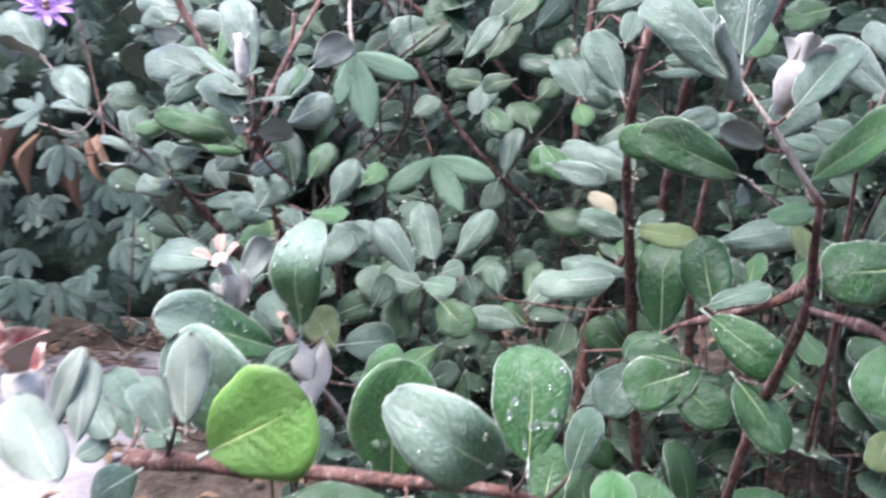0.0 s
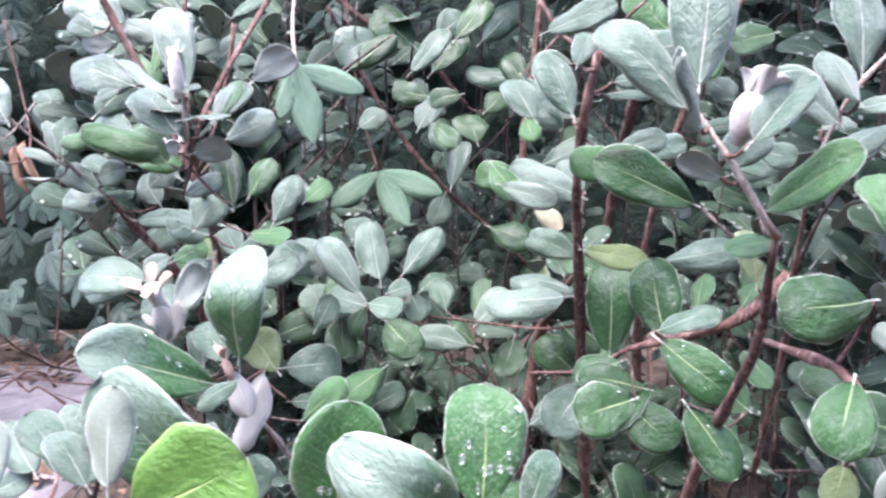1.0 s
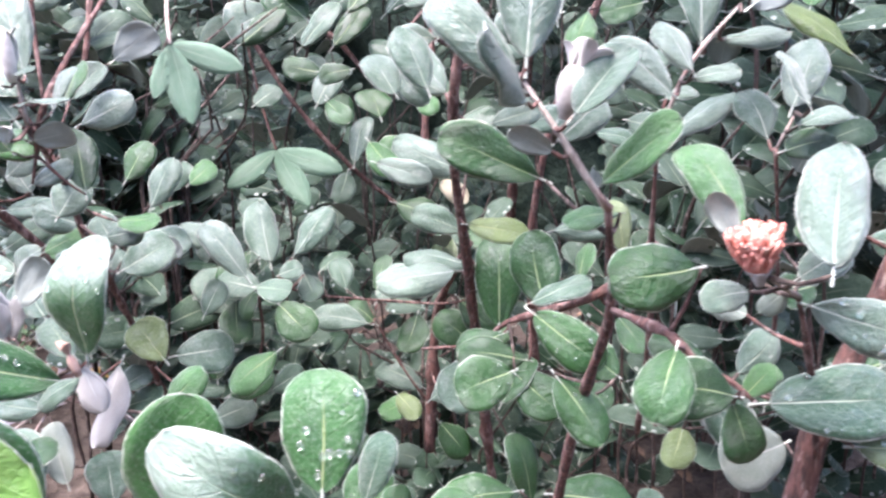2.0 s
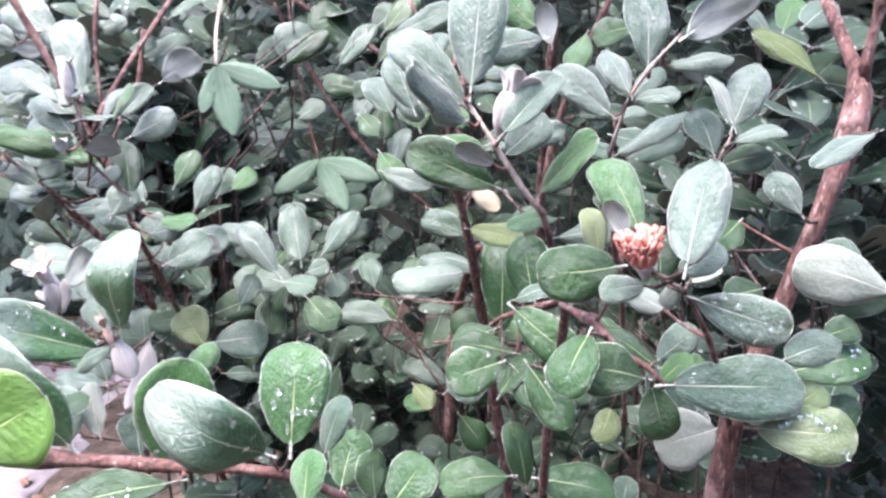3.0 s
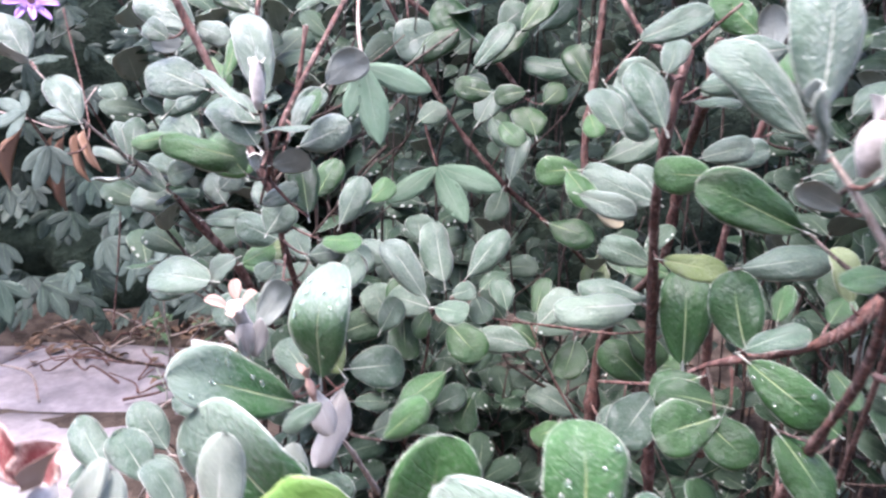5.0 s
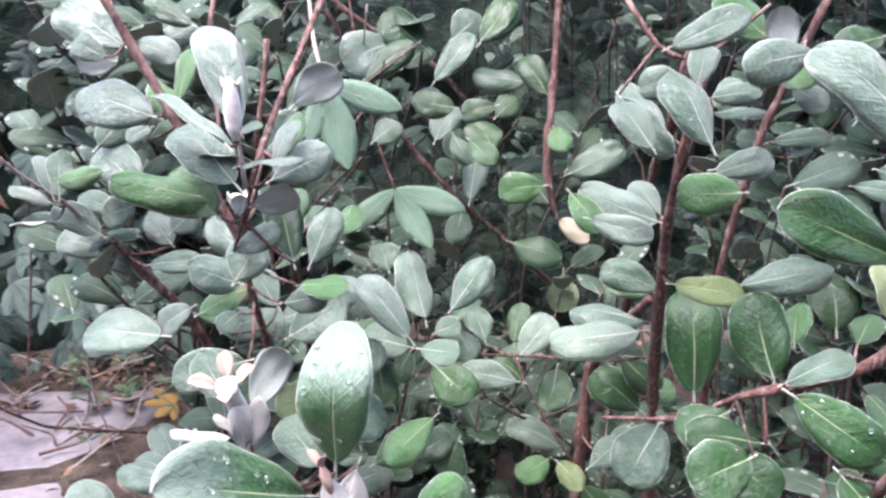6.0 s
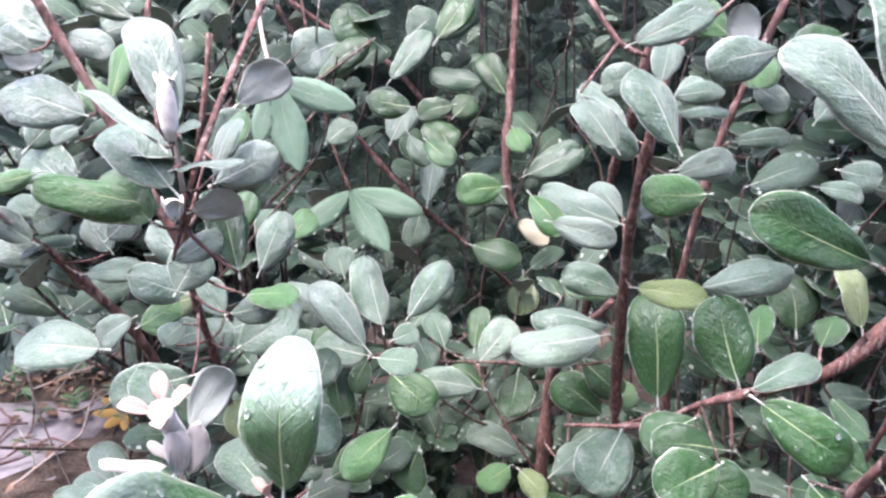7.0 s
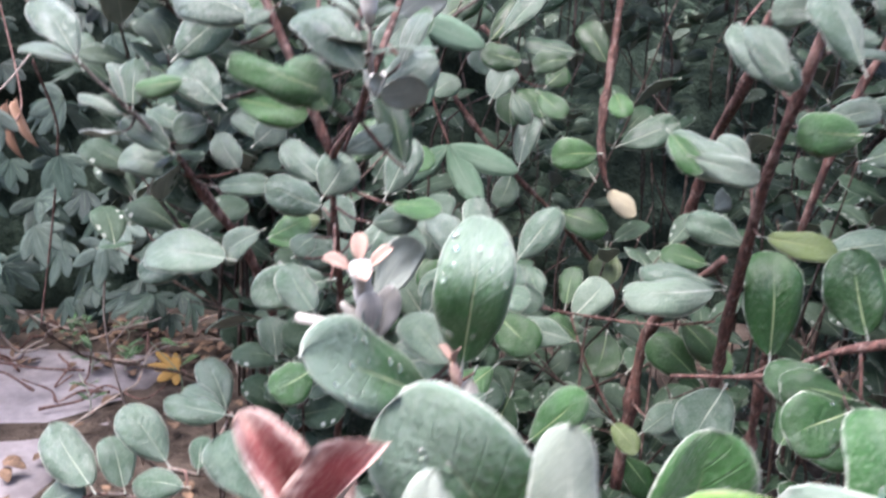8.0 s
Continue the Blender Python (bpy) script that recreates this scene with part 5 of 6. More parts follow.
def right_place():
    y = rnd.uniform(0.64, 1.0)
    return rnd.uniform(0.42, 1.0), y, rnd.uniform(0.28, 0.75)


def low_place():
    return rnd.uniform(0.0, 0.34), rnd.uniform(0.80, 1.02), rnd.uniform(0.0, 0.36)


def left_place():
    return rnd.uniform(-0.08, 0.03), rnd.uniform(0.78, 0.95), rnd.uniform(0.22, 0.66)


def behind_place():
    return rnd.uniform(-0.05, 0.045), rnd.uniform(0.78, 0.95), rnd.uniform(0.40, 0.66)


# unseen canopy overhead, added only to cast shade on the leaves below
def shade_canopy_place():
    x = rnd.uniform(-0.1, 1.3)
    return x, rnd.uniform(0.55 if x > 0.3 else 1.1, 1.45), rnd.uniform(0.96, 1.12)


stems_in, poses_in = [], []
filler_shoots(140, inner_place, (0.10, 0.30), (0, -0.03), 7, (0.046, 0.070), stems_in, poses_in)
filler_shoots(130, back_place, (0.12, 0.30), (0, -0.03), 8, (0.04, 0.065), stems_in, poses_in)
filler_shoots(140, right_place, (0.10, 0.26), (0, -0.03), 7, (0.038, 0.060), stems_in, poses_in)
filler_shoots(70, low_place, (0.08, 0.18), (0, -0.03), 7, (0.034, 0.055), stems_in, poses_in)
filler_shoots(46, left_place, (0.08, 0.16), (0, -0.03), 6, (0.036, 0.052), stems_in, poses_in)
filler_shoots(40, behind_place, (0.06, 0.12), (0, -0.02), 6, (0.036, 0.050), stems_in, poses_in)
# the added canopy that keeps sky light off the inside
filler_shoots(230, shade_canopy_place, (0.12, 0.24), (0, -0.03), 7, (0.045, 0.06), stems_in, poses_in)
poses_in = [Matrix.Translation(-shrub.location) @ m for m in poses_in]
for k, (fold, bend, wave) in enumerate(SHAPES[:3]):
    joined_leaves("foliage", poses_in[k::3], blade(fold, bend, wave, 0.48, 1.1, 8, 2, seed=3 + k, egg=EGGS[k]), [M_FILL, M_UNDER], shrub, "grey-green foliage deep in the shrub and its added canopy, toned down for shade")
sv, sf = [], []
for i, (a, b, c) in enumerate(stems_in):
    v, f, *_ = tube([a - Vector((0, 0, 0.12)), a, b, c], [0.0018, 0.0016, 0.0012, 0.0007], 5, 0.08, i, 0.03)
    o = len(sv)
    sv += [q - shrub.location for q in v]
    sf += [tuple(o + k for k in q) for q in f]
tagged(part("inner_stem", mesh_of("inner_stem", sv, sf, [M_BARK_SHADED]), shrub, "thin red-brown stems deep in the shrub, shade put into their colour"), kind="stuff")


# ---- the passion vine ----
vine = tagged(new("passion_vine"), "climbing vine with five-lobed mid-green leaves behind the shrub", "vine")
vine.location = (-0.4, 1.5, 0.0)


def palm_leaf(seed=0, nv=8, fan=((-1.45, 0.72), (-0.72, 0.93), (0.0, 1.0), (0.72, 0.93), (1.45, 0.72))):
    """A lobed leaf, one long, its foot at the origin and its middle lobe along +y; fan: the lobes' angles and lengths."""
    verts, faces, uvs, slots = [], [], [], []
    rng = np.random.default_rng(seed)
    for a, ln in fan:
        ln *= rng.uniform(0.95, 1.05)
        v, f, uv, sl = blade(0.10, rng.uniform(0.08, 0.3), 0.02, 0.62, 1.12, nv, 2, 0.008, int(rng.integers(99)), 0.0)
        o = len(verts)
        c, s = math.cos(a), math.sin(a)
        for x, y, z in v:
            x, y, z = x * 0.39 * ln, y * ln, z * 0.7 * ln - 0.02 * abs(a)
            verts.append((x * c + y * s, -x * s + y * c, z))
        faces += [tuple(o + i for i in q) for q in f]
        uvs += uv
        slots += [0] * len(sl)
    return verts, faces, uvs, slots


PALM = [palm_leaf(0, 8, ((1.36, 0.85), (0.0, 1.0), (-0.75, 0.95))), palm_leaf(1, 8, ((0.55, 0.72), (0.0, 1.0), (-0.98, 0.95))), palm_leaf(2, 8, ((-1.15, 0.7), (-0.5, 0.9), (0.05, 1.0), (0.62, 0.85))), palm_leaf(3, 8, ((-0.85, 0.8), (-0.1, 1.0), (0.7, 0.9), (1.5, 0.6)))]
PALM_MESHES = [mesh_of("vine_leaf", *p[:2], [M_VINE if i < 2 else M_VINE_DIM], p[2], p[3]) for i, p in enumerate(PALM)]


def vine_leaf(centre, tip, normal, length=None, i=0):
    y = Vector(tip) - Vector(centre)
    ln = length or y.length
    ob = new("vine_leaf", PALM_MESHES[i])
    ob.parent = vine
    ob.matrix_basis = Matrix.Translation(-vine.location) @ blade_pose(centre, Vector(centre) + y.normalized() * ln, normal, ln)
    return ob


# vine leaves: begin
VINE = [
    # centre, tip of the middle lobe, facing, shape
    ((0.1160, 0.8988, 0.5959), (0.1481, 0.8743, 0.5396), (-0.1, -0.7, 0.7), 0),
    ((0.0809, 0.7100, 0.6871), (0.0939, 0.7006, 0.6341), (0.0, -0.75, 0.65), 1),
    ((-0.3565, 1.1572, 0.5531), (-0.3455, 1.1488, 0.4980), (0.1, -0.8, 0.5), 2),
    ((-0.2773, 1.1383, 0.4751), (-0.2682, 1.1104, 0.4300), (-0.2, -0.8, 0.5), 3),
    ((-0.3361, 1.2905, 0.7109), (-0.3235, 1.2824, 0.6630), (0.2, -0.8, 0.6), 2),
    ((-0.3190, 1.1828, 0.4344), (-0.3330, 1.1732, 0.3800), (0.0, -0.9, 0.4), 3),
    ((-0.4385, 1.2412, 0.4475), (-0.4171, 1.2303, 0.3940), (0.1, -0.8, 0.5), 2),
    ((-0.4845, 1.0565, 0.4283), (-0.4760, 1.0475, 0.3700), (0.2, -0.8, 0.5), 3),
    ((-0.2973, 0.9120, 0.6156), (-0.3100, 0.9035, 0.5700), (0.1, -0.9, 0.4), 2),
    ((-0.2891, 0.8696, 0.6532), (-0.3300, 0.8634, 0.6404), (0.1, -0.8, 0.6), 3),
]
for c, t, n, i in VINE:
    vine_leaf(c, t, n, None, i)
VINE_STEMS = [
    [(-0.30, 1.00, 0.66), (-0.33, 1.10, 0.60), (-0.36, 1.16, 0.555), (-0.40, 1.22, 0.47), (-0.44, 1.24, 0.30)],
    [(-0.28, 1.14, 0.475), (-0.31, 1.18, 0.44), (-0.34, 1.22, 0.30), (-0.33, 1.30, 0.06)],
    [(0.116, 0.899, 0.596), (0.10, 0.93, 0.64), (0.085, 0.95, 0.72), (0.07, 0.99, 0.85)],
    [(0.081, 0.710, 0.687), (0.07, 0.75, 0.72), (0.06, 0.82, 0.78), (0.05, 0.90, 0.90)],
    [(-0.50, 1.30, 0.80), (-0.42, 1.20, 0.62), (-0.34, 1.00, 0.60), (-0.29, 0.87, 0.65)],
]
for i, rows in enumerate(VINE_STEMS):
    v, f, *_ = tube(rows, [0.0014] * len(rows), 5, 0.06, i)
    part("vine_stem", mesh_of("vine_stem", [q - vine.location for q in v], f, [M_TWIG if i % 2 else M_BARK]), vine)
# vine leaves: end

rnd = random.Random(11)
vp = []
while len(vp) < 900:
    x, y = rnd.uniform(-1.9, 0.2), rnd.uniform(1.3, 2.15)
    z = rnd.uniform(0.05, 1.5)
    if z < 0.36 - 0.36 * (y - 1.3) / 0.85 or x > -0.12 + 0.25 * (y - 1.4):
        continue
    c = Vector((x, y, z))
    a = rnd.gauss(-1.57, 0.8)
    d = Vector((math.cos(a) * 0.6, math.sin(a) * 0.5, rnd.gauss(-0.5, 0.35))).normalized()
    ln = rnd.uniform(0.05, 0.085)
    vp.append(Matrix.Translation(-vine.location) @ blade_pose(c, c + d * ln, (rnd.gauss(0, 0.7), -0.8, rnd.gauss(0.4, 0.5)), ln))
vp.sort(key=lambda m: m.translation.y)
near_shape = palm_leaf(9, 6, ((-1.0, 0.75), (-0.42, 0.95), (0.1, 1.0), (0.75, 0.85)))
NEAR_VINE = mesh_of("vine_leaf", *near_shape[:2], [M_VINE_SHADE], near_shape[2], near_shape[3])
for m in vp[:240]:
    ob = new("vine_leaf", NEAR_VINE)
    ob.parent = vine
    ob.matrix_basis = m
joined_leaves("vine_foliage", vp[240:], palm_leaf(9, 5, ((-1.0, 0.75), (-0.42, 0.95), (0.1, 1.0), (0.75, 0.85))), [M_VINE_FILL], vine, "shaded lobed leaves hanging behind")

# ---- added dark sheet behind, deep shade in its colour, closing the view ----
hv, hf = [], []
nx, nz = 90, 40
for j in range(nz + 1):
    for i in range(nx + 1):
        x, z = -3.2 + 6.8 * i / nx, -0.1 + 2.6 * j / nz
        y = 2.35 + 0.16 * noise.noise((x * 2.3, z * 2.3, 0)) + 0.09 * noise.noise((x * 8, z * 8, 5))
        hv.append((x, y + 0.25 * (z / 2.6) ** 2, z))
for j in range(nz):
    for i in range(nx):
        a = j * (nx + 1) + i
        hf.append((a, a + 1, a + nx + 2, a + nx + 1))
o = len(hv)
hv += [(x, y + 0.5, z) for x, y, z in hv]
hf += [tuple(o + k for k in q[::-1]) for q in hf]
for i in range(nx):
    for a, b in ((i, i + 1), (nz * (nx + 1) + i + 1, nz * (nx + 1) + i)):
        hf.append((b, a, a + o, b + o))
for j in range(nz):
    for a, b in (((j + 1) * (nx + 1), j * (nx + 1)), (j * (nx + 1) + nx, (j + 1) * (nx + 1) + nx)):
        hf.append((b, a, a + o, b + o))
backdrop = tagged(new("backdrop", mesh_of("backdrop", hv, hf, [M_BACK_SHADE])), "near-black sheet standing in for deep shade behind the plants", "hedge", kind="structure")


# ---- flowers and buds of the shrub ----
def lathe(profile, sides=12, wob=0.06, seed=0):
    """A turned body along +z through rows of radius, height."""
    rng = np.random.default_rng(seed)
    verts, faces = [], []
    for r, z in profile:
        for a in range(sides):
            w = 2 * math.pi * a / sides
            k = r * (1 + rng.normal(0, wob))
            verts.append((k * math.cos(w), k * math.sin(w), z))
    n = len(profile)
    for i in range(n - 1):
        for a in range(sides):
            b = (a + 1) % sides
            faces.append((i * sides + a, i * sides + b, (i + 1) * sides + b, (i + 1) * sides + a))
    faces.append(tuple(range(sides))[::-1])
    faces.append(tuple((n - 1) * sides + a for a in range(sides)))
    return verts, faces


def axis_pose(base, top, spin=0.0):
    d = Vector(top) - Vector(base)
    return Matrix.Translation(base) @ d.to_track_quat("Z", "Y").to_matrix().to_4x4() @ pose(0, 0, 0, 0, 0, spin)


def petal_mesh(name, top, under, fold=0.5, bend=-0.3, blunt=0.5, seed=0):
    v, f, uv, sl = blade(fold, bend, 0.04, blunt, 1.15, 8, 3, 0.03, seed, 0.0)
    return mesh_of(name, v, f, [top, under], uv, sl)


M_BUD = plain_material("bud_grey_felt", (0.20, 0.195, 0.182), (0.31, 0.295, 0.272), 300.0, 0.9, 0.5, 0.0006, 0.3)
SEPAL = petal_mesh("sepal", M_CALYX, M_CALYX, 0.45, -0.25, 0.5, 1)
SEPAL_RED = petal_mesh("sepal", M_DRYRED, M_FELT, 0.7, -0.3, 0.45, 2)
SEPAL_CORAL = petal_mesh("sepal", M_STAMEN, M_CALYX, 0.8, -0.45, 0.5, 7)
SEPAL_FELT = petal_mesh("sepal", M_FELT, M_FELT, 0.5, -0.2, 0.5, 3)


def flower_part(name, me, parent, m):
    ob = new(name, me)
    ob.parent = parent
    ob.matrix_basis = m
    return ob


def bloom(name, base, top, body, body_mat, sepals, sepal_mesh, sepal_len, sepal_wide, spread, stamens, label, seed=0):
    """A calyx cup with sepals round its rim and, where it has them, a tuft of stamens. Lengths are in metres."""
    rng = np.random.default_rng(seed)
    m = axis_pose(base, top, seed * 37.0)
    v, f = lathe(body, 12, 0.05, seed)
    cup = new(name, mesh_of("calyx", v, f, [body_mat]))
    cup.parent = shrub
    cup.matrix_basis = Matrix.Translation(-shrub.location) @ m
    tagged(cup, label)
    rim = body[-1]
    for k in range(sepals):
        a = 360 / sepals * k + rng.uniform(-14, 14)
        tilt = spread + rng.uniform(-12, 12)
        local = pose(0, 0, rim[1] - 0.0006, 0, 0, a) @ pose(0, rim[0] * 0.8, 0, 90 - tilt, 0, 0)
        ln = sepal_len * rng.uniform(0.85, 1.1)
        flower_part("sepal", sepal_mesh, cup, local @ Matrix.Diagonal((sepal_wide, ln, ln, 1)))
    if stamens:
        sv, sf = [], []
        for k in range(stamens):
            a, r = rng.uniform(0, 6.28), rim[0] * math.sqrt(rng.random()) * 1.1
            p0 = Vector((r * math.cos(a) * 0.6, r * math.sin(a) * 0.6, rim[1] - 0.001))
            h = rng.uniform(0.004, 0.014)
            out = rng.uniform(-0.3, 0.75)
            p2 = p0 + Vector((math.cos(a) * h * out * 0.7, math.sin(a) * h * out * 0.7, h))
            p1 = (p0 + p2) / 2 + Vector((rng.normal(0, 0.001), rng.normal(0, 0.001), 0.001))
            q, g, *_ = tube([p0, p1, p2], [0.0005, 0.00045, 0.0008], 4, 0.05, k, 0.004)
            o = len(sv)
            sv += q
            sf += [tuple(o + i for i in w) for w in g]
        tuft = new("stamen_tuft", mesh_of("stamen_tuft", sv, sf, [M_STAMEN]))
        tuft.parent = cup
        tagged(tuft, "tuft of withered coral stamens", kind="stuff")
    return cup


bloom("spent_flower", (0.3433, 0.3715, 0.5962), (0.3400, 0.3700, 0.6141), [(0.0012, -0.004), (0.0024, -0.001), (0.0034, 0.0006), (0.0040, 0.0012)], M_BUD, 5, SEPAL_CORAL, 0.0110, 0.0078, 20, 460, "spent flower with withered coral stamens", 1)
bloom("flower_bud", (0.2965, 0.4172, 0.6440), (0.3035, 0.4184, 0.6640), [(0.0014, -0.004), (0.0042, 0.001), (0.0060, 0.006), (0.0056, 0.0105), (0.0044, 0.0135)], M_BUD, 4, SEPAL_RED, 0.0100, 0.0088, 30, 0, "pale felted bud opening red-brown", 2)
bloom("spent_flower", (0.0715, 0.4699, 0.5700), (0.0705, 0.4590, 0.5850), [(0.0014, -0.014), (0.0028, -0.008), (0.0034, -0.001), (0.0030, 0.004), (0.0034, 0.009), (0.0044, 0.013)], M_FELT, 4, SEPAL, 0.0096, 0.0058, 58, 0, "spent pinkish calyx with four spread sepals", 3)
withered = bloom("withered_flower", (0.0754, 0.3219, 0.5700), (0.0755, 0.3215, 0.5820), [(0.0016, -0.010), (0.0034, -0.004), (0.0050, 0.004), (0.0046, 0.009)], M_FELT, 0, SEPAL, 0.01, 0.01, 40, 0, "withered flower with dark red cupped petals", 6)
for base, tip, facing, wide, fold in (((0.0750, 0.3232, 0.5795), (0.0655, 0.3245, 0.5930), (0.45, -0.85, 0.25), 0.0068, 1.2), ((0.0765, 0.3222, 0.5795), (0.0848, 0.3205, 0.5910), (-0.6, -0.75, 0.2), 0.0072, 1.4), ((0.0755, 0.3240, 0.5775), (0.0750, 0.3290, 0.5850), (0.0, -0.9, 0.4), 0.0120, 0.8)):
    v, f, uv, sl = blade(fold, -0.35, 0.17, nv=14, nu=5, thick=0.05, seed=int(wide * 1e4), petiole=0.0, egg=(0.4, 0.35))
    ob = new("petal", mesh_of("petal", v, f, [M_DRYRED, M_CALYX], uv, sl))
    ob.parent = withered
    ob.matrix_basis = (Matrix.Translation(shrub.location) @ withered.matrix_basis).inverted() @ blade_pose(base, tip, facing, wide)
bloom("leaf_bud", (0.0694, 0.5120, 0.6640), (0.0690, 0.5110, 0.6800), [(0.0016, -0.004), (0.0029, 0.001), (0.0033, 0.007), (0.0030, 0.013), (0.0017, 0.018), (0.0005, 0.020)], M_FELT, 0, SEPAL_FELT, 0.012, 0.006, 6, 0, "white felted bud at the shoot tip", 5)
bloom("leaf_bud", (0.1030, 0.4600, 0.5430), (0.1000, 0.4585, 0.5560), [(0.0010, -0.003), (0.0017, 0.001), (0.0018, 0.005), (0.0008, 0.008)], M_CALYX, 2, SEPAL, 0.0080, 0.0040, 20, 0, "pinkish downy bud in the leaf axil", 8)

# ---- rain drops on the broad lower leaves ----
rnd = random.Random(21)
dv, df = [], []
unit, unit_f = lathe([(0.15, 0.0), (0.85, 0.02), (1.0, 0.22), (0.82, 0.46), (0.45, 0.62), (0.08, 0.68)], 10, 0.0)
wet = [o for o in bpy.data.objects if o.name.split(".")[0] == "leaf" and o.scale.y > 0.036 and o.data.materials[0] is not M_TOP["B"]]
for ob in wet:
    m = Matrix.Translation(shrub.location) @ ob.matrix_basis
    c = m.translation
    if c.y > 0.56 or c.z > 0.6 or rnd.random() < (0.6 if c.y > 0.48 else 0.1):
        continue
    for _ in range(rnd.randint(3, 8) if c.y > 0.48 else rnd.randint(6, 15)):
        k = rnd.randrange(4, 13) * 11 + rnd.randrange(1, 10)
        co = ob.data.vertices[k].co
        p = m @ (co + Vector((rnd.gauss(0, 0.012), rnd.gauss(0, 0.012), 0.0)))
        nrm = (m.to_3x3().inverted().transposed() @ ob.data.vertices[k].normal).normalized()
        r = rnd.uniform(0.0005, 0.0013 if c.y > 0.48 else 0.0016)
        w = Matrix.Translation(p + nrm * 0.0001) @ nrm.to_track_quat("Z", "Y").to_matrix().to_4x4() @ Matrix.Diagonal((r, r * rnd.uniform(0.9, 1.3), r, 1))
        o = len(dv)
        dv += [(w @ Vector(q)) - shrub.location for q in unit]
        df += [tuple(o + i for i in q) for q in unit_f]
drops = part("rain_drop", mesh_of("rain_drop", dv, df, [M_WATER]), shrub, "clear rain drops lying on the broad leaves")
tagged(drops, kind="stuff")


# ---- what lies on the ground and hangs at the side ----
def curled_leaf(name, base, tip, normal, width, mat, label, category="leaf", seed=0):
    v, f, uv, sl = blade(0.55, -0.3, 0.12, 0.7, 0.9, 10, 3, 0.02, seed, 0.08)
    ob = new(name, mesh_of(name, v, f, [mat, mat], uv, sl))
    ob.matrix_basis = blade_pose(base, tip, normal, width)
    return tagged(ob, label, category)


# a fallen passion-vine leaf on the slab
v, f, uv, sl = palm_leaf(17)
fallen = tagged(new("fallen_leaf", mesh_of("fallen_leaf", v, f, [M_ORANGE], uv, sl)), "fallen lobed leaf turned orange-yellow on the ground", "leaf")
fallen.matrix_basis = blade_pose((-0.43, 1.78, 0.035), (-0.485, 1.74, 0.055), (0.3, -0.6, 0.6), 0.055)
dry = tagged(new("dry_leaf_cluster"), "hanging cluster of curled dry brown leaves", "leaves")
dry.location = (-0.431, 1.158, 0.640)
dry.scale = (1.27, 1.27, 1.27)
for i, (dx, dz, tx, tz) in enumerate(((-0.016, -0.02, -0.024, -0.082), (-0.004, -0.02, -0.006, -0.105), (0.010, -0.018, 0.026, -0.072), (0.018, -0.015, 0.044, -0.060), (-0.055, -0.01, -0.062, -0.080), (-0.075, 0.0, -0.090, -0.060), (-0.10, 0.0, -0.108, -0.075))):
    v, f, uv, sl = blade(0.75, -0.2, 0.1, 0.75, 0.9, 10, 3, 0.02, i, 0.05)
    ob = new("dry_leaf", mesh_of("dry_leaf", v, f, [M_DRYBROWN, M_DRYBROWN], uv, sl))
    ob.parent = dry
    ob.matrix_basis = blade_pose((dx, 0.002 * i, dz), (tx, -0.004 * i, tz), (0.2 - 0.1 * i, -0.9, 0.2), 0.009)
v, f, *_ = tube([(0.03, 0.02, 0.03), (0.0, 0, -0.012), (-0.04, 0.0, -0.004), (-0.08, 0.01, 0.004), (-0.14, 0.03, 0.0)], [0.0009] * 5, 5, 0.08, 3)
ob = new("stalk", mesh_of("stalk", v, f, [M_TWIG]))
ob.parent = dry

# the passion flower: rays of purple petals round a pale centre
flower = tagged(new("passion_flower"), "open purple passion flower on the vine", "flower")
flower.matrix_basis = axis_pose((-0.345, 0.985, 0.770), (-0.325, 0.955, 0.790))
PETAL = petal_mesh("petal", M_PURPLE, M_PURPLE, 0.25, -0.12, 0.6, 5)
for k in range(10):
    ob = new("petal", PETAL)
    ob.parent = flower
    ob.matrix_basis = pose(0, 0, 0.001 * (k % 2), 0, 0, 36 * k) @ pose(0, 0.004, 0, 8 + 10 * (k % 2), 0, 0) @ Matrix.Diagonal((0.009, 0.027, 0.027, 1))
cv, cf = [], []
for k in range(48):
    a = 2 * math.pi * k / 48
    q, g, *_ = tube([(0.004 * math.cos(a), 0.004 * math.sin(a), 0.002), (0.009 * math.cos(a), 0.009 * math.sin(a), 0.005), (0.015 * math.cos(a), 0.015 * math.sin(a), 0.006)], [0.0005, 0.0005, 0.0004], 4, 0.0, k)
    o = len(cv)
    cv += q
    cf += [tuple(o + i for i in w) for w in g]
ob = new("corona", mesh_of("corona", cv, cf, [M_PURPLE]))
ob.parent = flower
v, f = lathe([(0.003, 0.0), (0.004, 0.004), (0.0015, 0.006), (0.002, 0.012), (0.004, 0.013), (0.0008, 0.017)], 10, 0.03)
ob = new("pistil", mesh_of("pistil", v, f, [M_CALYX]))
ob.parent = flower

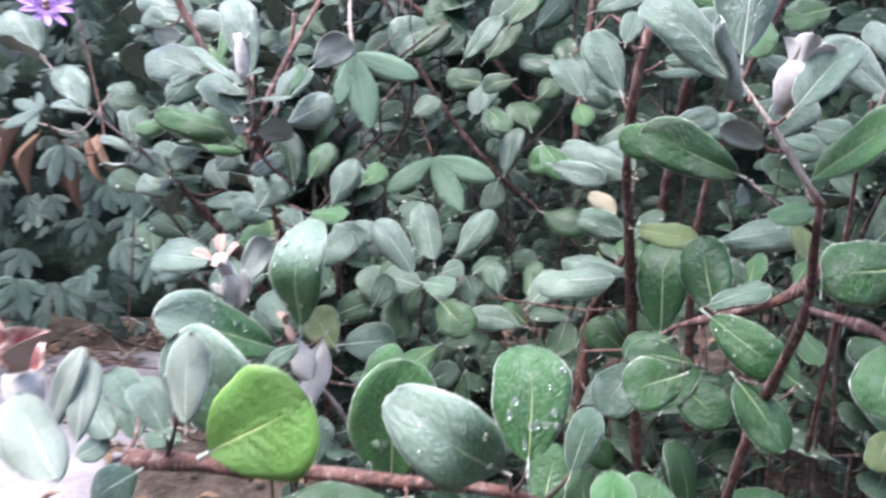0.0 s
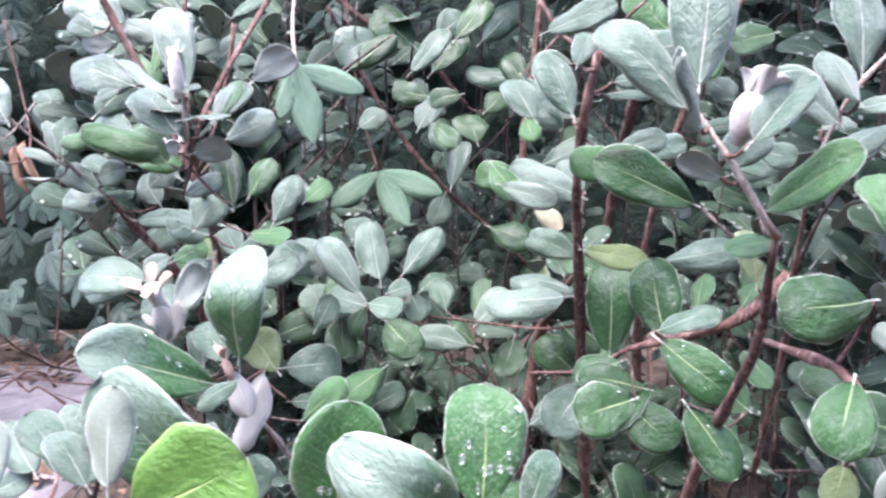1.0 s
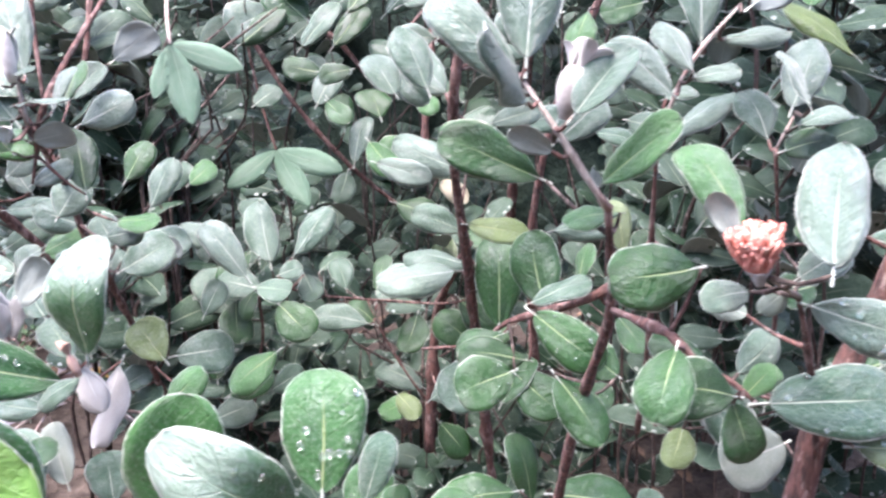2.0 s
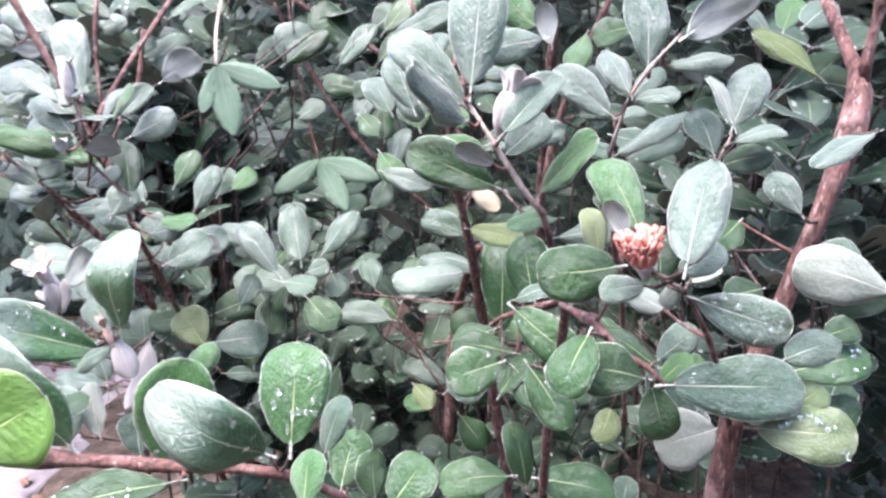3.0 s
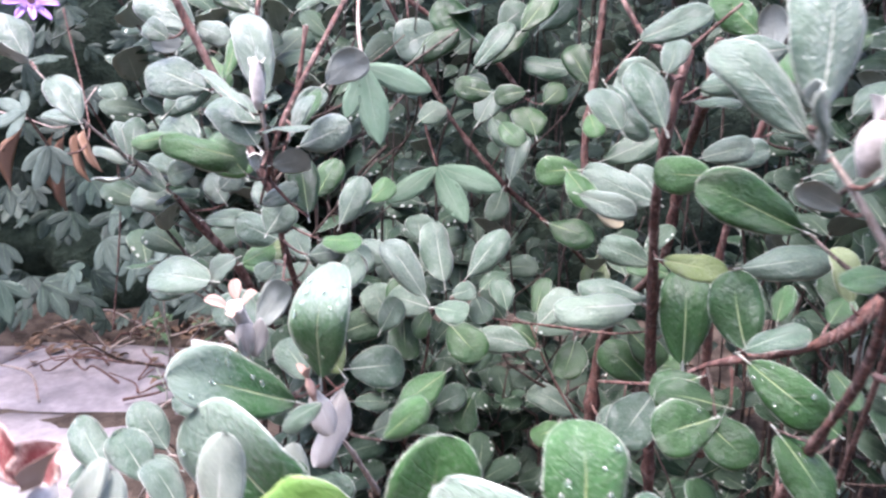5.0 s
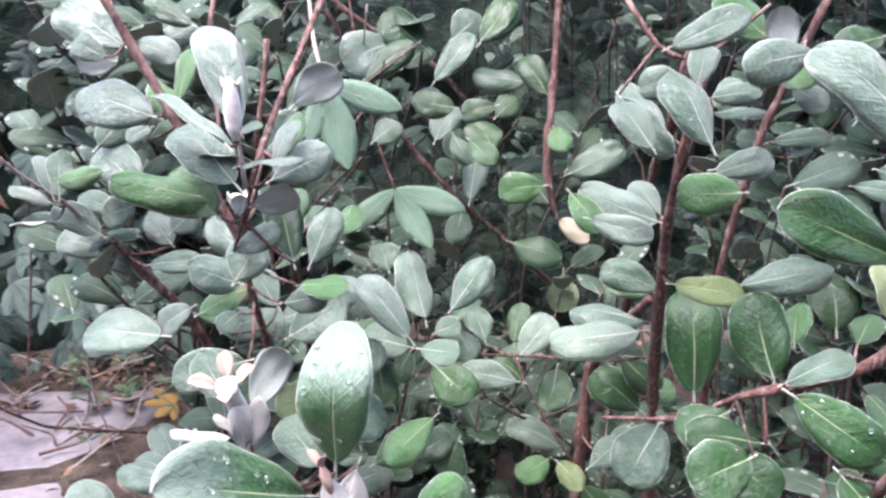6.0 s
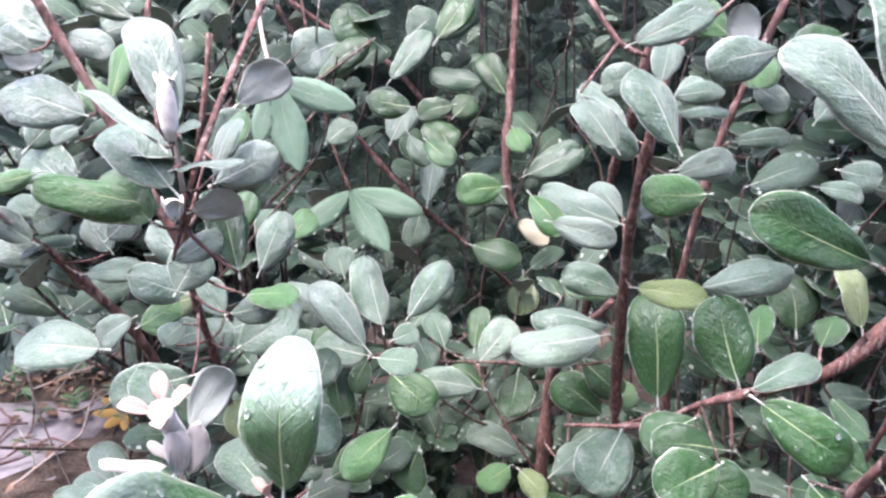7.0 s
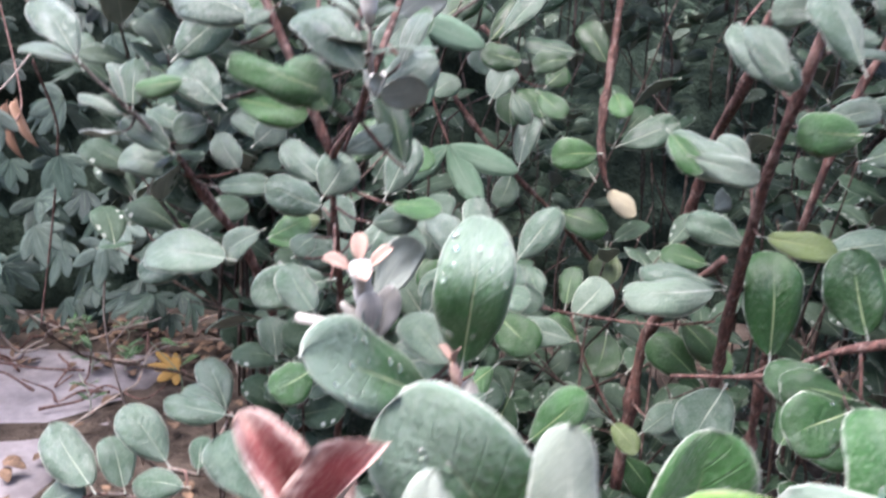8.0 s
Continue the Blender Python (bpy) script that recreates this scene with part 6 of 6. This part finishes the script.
# dead vine stems lying over the slabs and the soil
rnd = random.Random(31)
for i in range(26):
    x, y = rnd.uniform(-0.95, -0.20), rnd.uniform(1.55, 2.1)
    a, ln = rnd.uniform(0, 6.28), rnd.uniform(0.15, 0.4)
    rows = []
    for k in range(5):
        t = k / 4
        rows.append((x + math.cos(a) * ln * (t - 0.5) + rnd.gauss(0, 0.015), y + math.sin(a) * ln * 0.6 * (t - 0.5) + rnd.gauss(0, 0.015), 0.018 + abs(rnd.gauss(0, 0.022)) + 0.10 * (t if i % 3 == 0 else 0)))
    v, f, *_ = tube(rows, [0.0030, 0.0026, 0.0024, 0.002, 0.0013], 6, 0.1, i)
    tagged(new("dead_stem", mesh_of("dead_stem", v, f, [M_BARK if i % 3 else M_TWIG])), "thin dead brown vine stem on the ground", "stem", group="dead stems on the ground")

# loose litter: small dead leaves over the soil
rnd = random.Random(41)
lp = []
for _ in range(520):
    x, y = rnd.uniform(-0.6, 1.1), rnd.uniform(0.75, 2.1)
    if rnd.random() < 0.4:
        x, y = rnd.uniform(-1.1, -0.2), rnd.uniform(1.8, 2.2)
    a = rnd.uniform(0, 6.28)
    z = max(0.012, ground_height(x, y) - 0.02)
    ln = rnd.uniform(0.02, 0.05)
    c = Vector((x, y, z + rnd.uniform(0, 0.012)))
    lp.append(blade_pose(c, c + Vector((math.cos(a), math.sin(a), rnd.gauss(0.1, 0.2))) * ln, (rnd.gauss(0, 0.3), rnd.gauss(0, 0.3), 1), ln * 0.5))
litter = joined_leaves("leaf_litter", lp, blade(0.4, -0.2, 0.08, 0.6, 1.0, 5, 2, 0.015, 4), [M_LITTER, M_LITTER], None, "dry brown leaf litter on the soil")
tagged(litter, category="litter")

# low green weeds in the joints by the bed
rnd = random.Random(51)
for i in range(9):
    x, y = rnd.uniform(-0.75, -0.28), rnd.uniform(1.55, 2.05)
    weed = tagged(new("weed"), "small green weed growing by the slabs", "weed", group="weeds by the slabs")
    weed.location = (x, y, 0.0)
    h = rnd.uniform(0.06, 0.16)
    v, f, *_ = tube([(0, 0, -0.005), (0.01, 0, h * 0.5), (rnd.gauss(0, 0.03), rnd.gauss(0, 0.02), h)], [0.0015, 0.0013, 0.0009], 5, 0.05, i)
    ob = new("stalk", mesh_of("stalk", v, f, [M_TOP["b"]]))
    ob.parent = weed
    for k in range(rnd.randint(5, 8)):
        a, z = rnd.uniform(0, 6.28), h * rnd.uniform(0.25, 1.0)
        ob = new("leaf", LEAF_MESHES["b", k % len(SHAPES)])
        ob.parent = weed
        c = Vector((0.008, 0, z))
        ln = rnd.uniform(0.025, 0.045)
        ob.matrix_basis = blade_pose(c, c + Vector((math.cos(a), math.sin(a), 0.4)).normalized() * ln, (0, 0, 1), ln * 0.36)
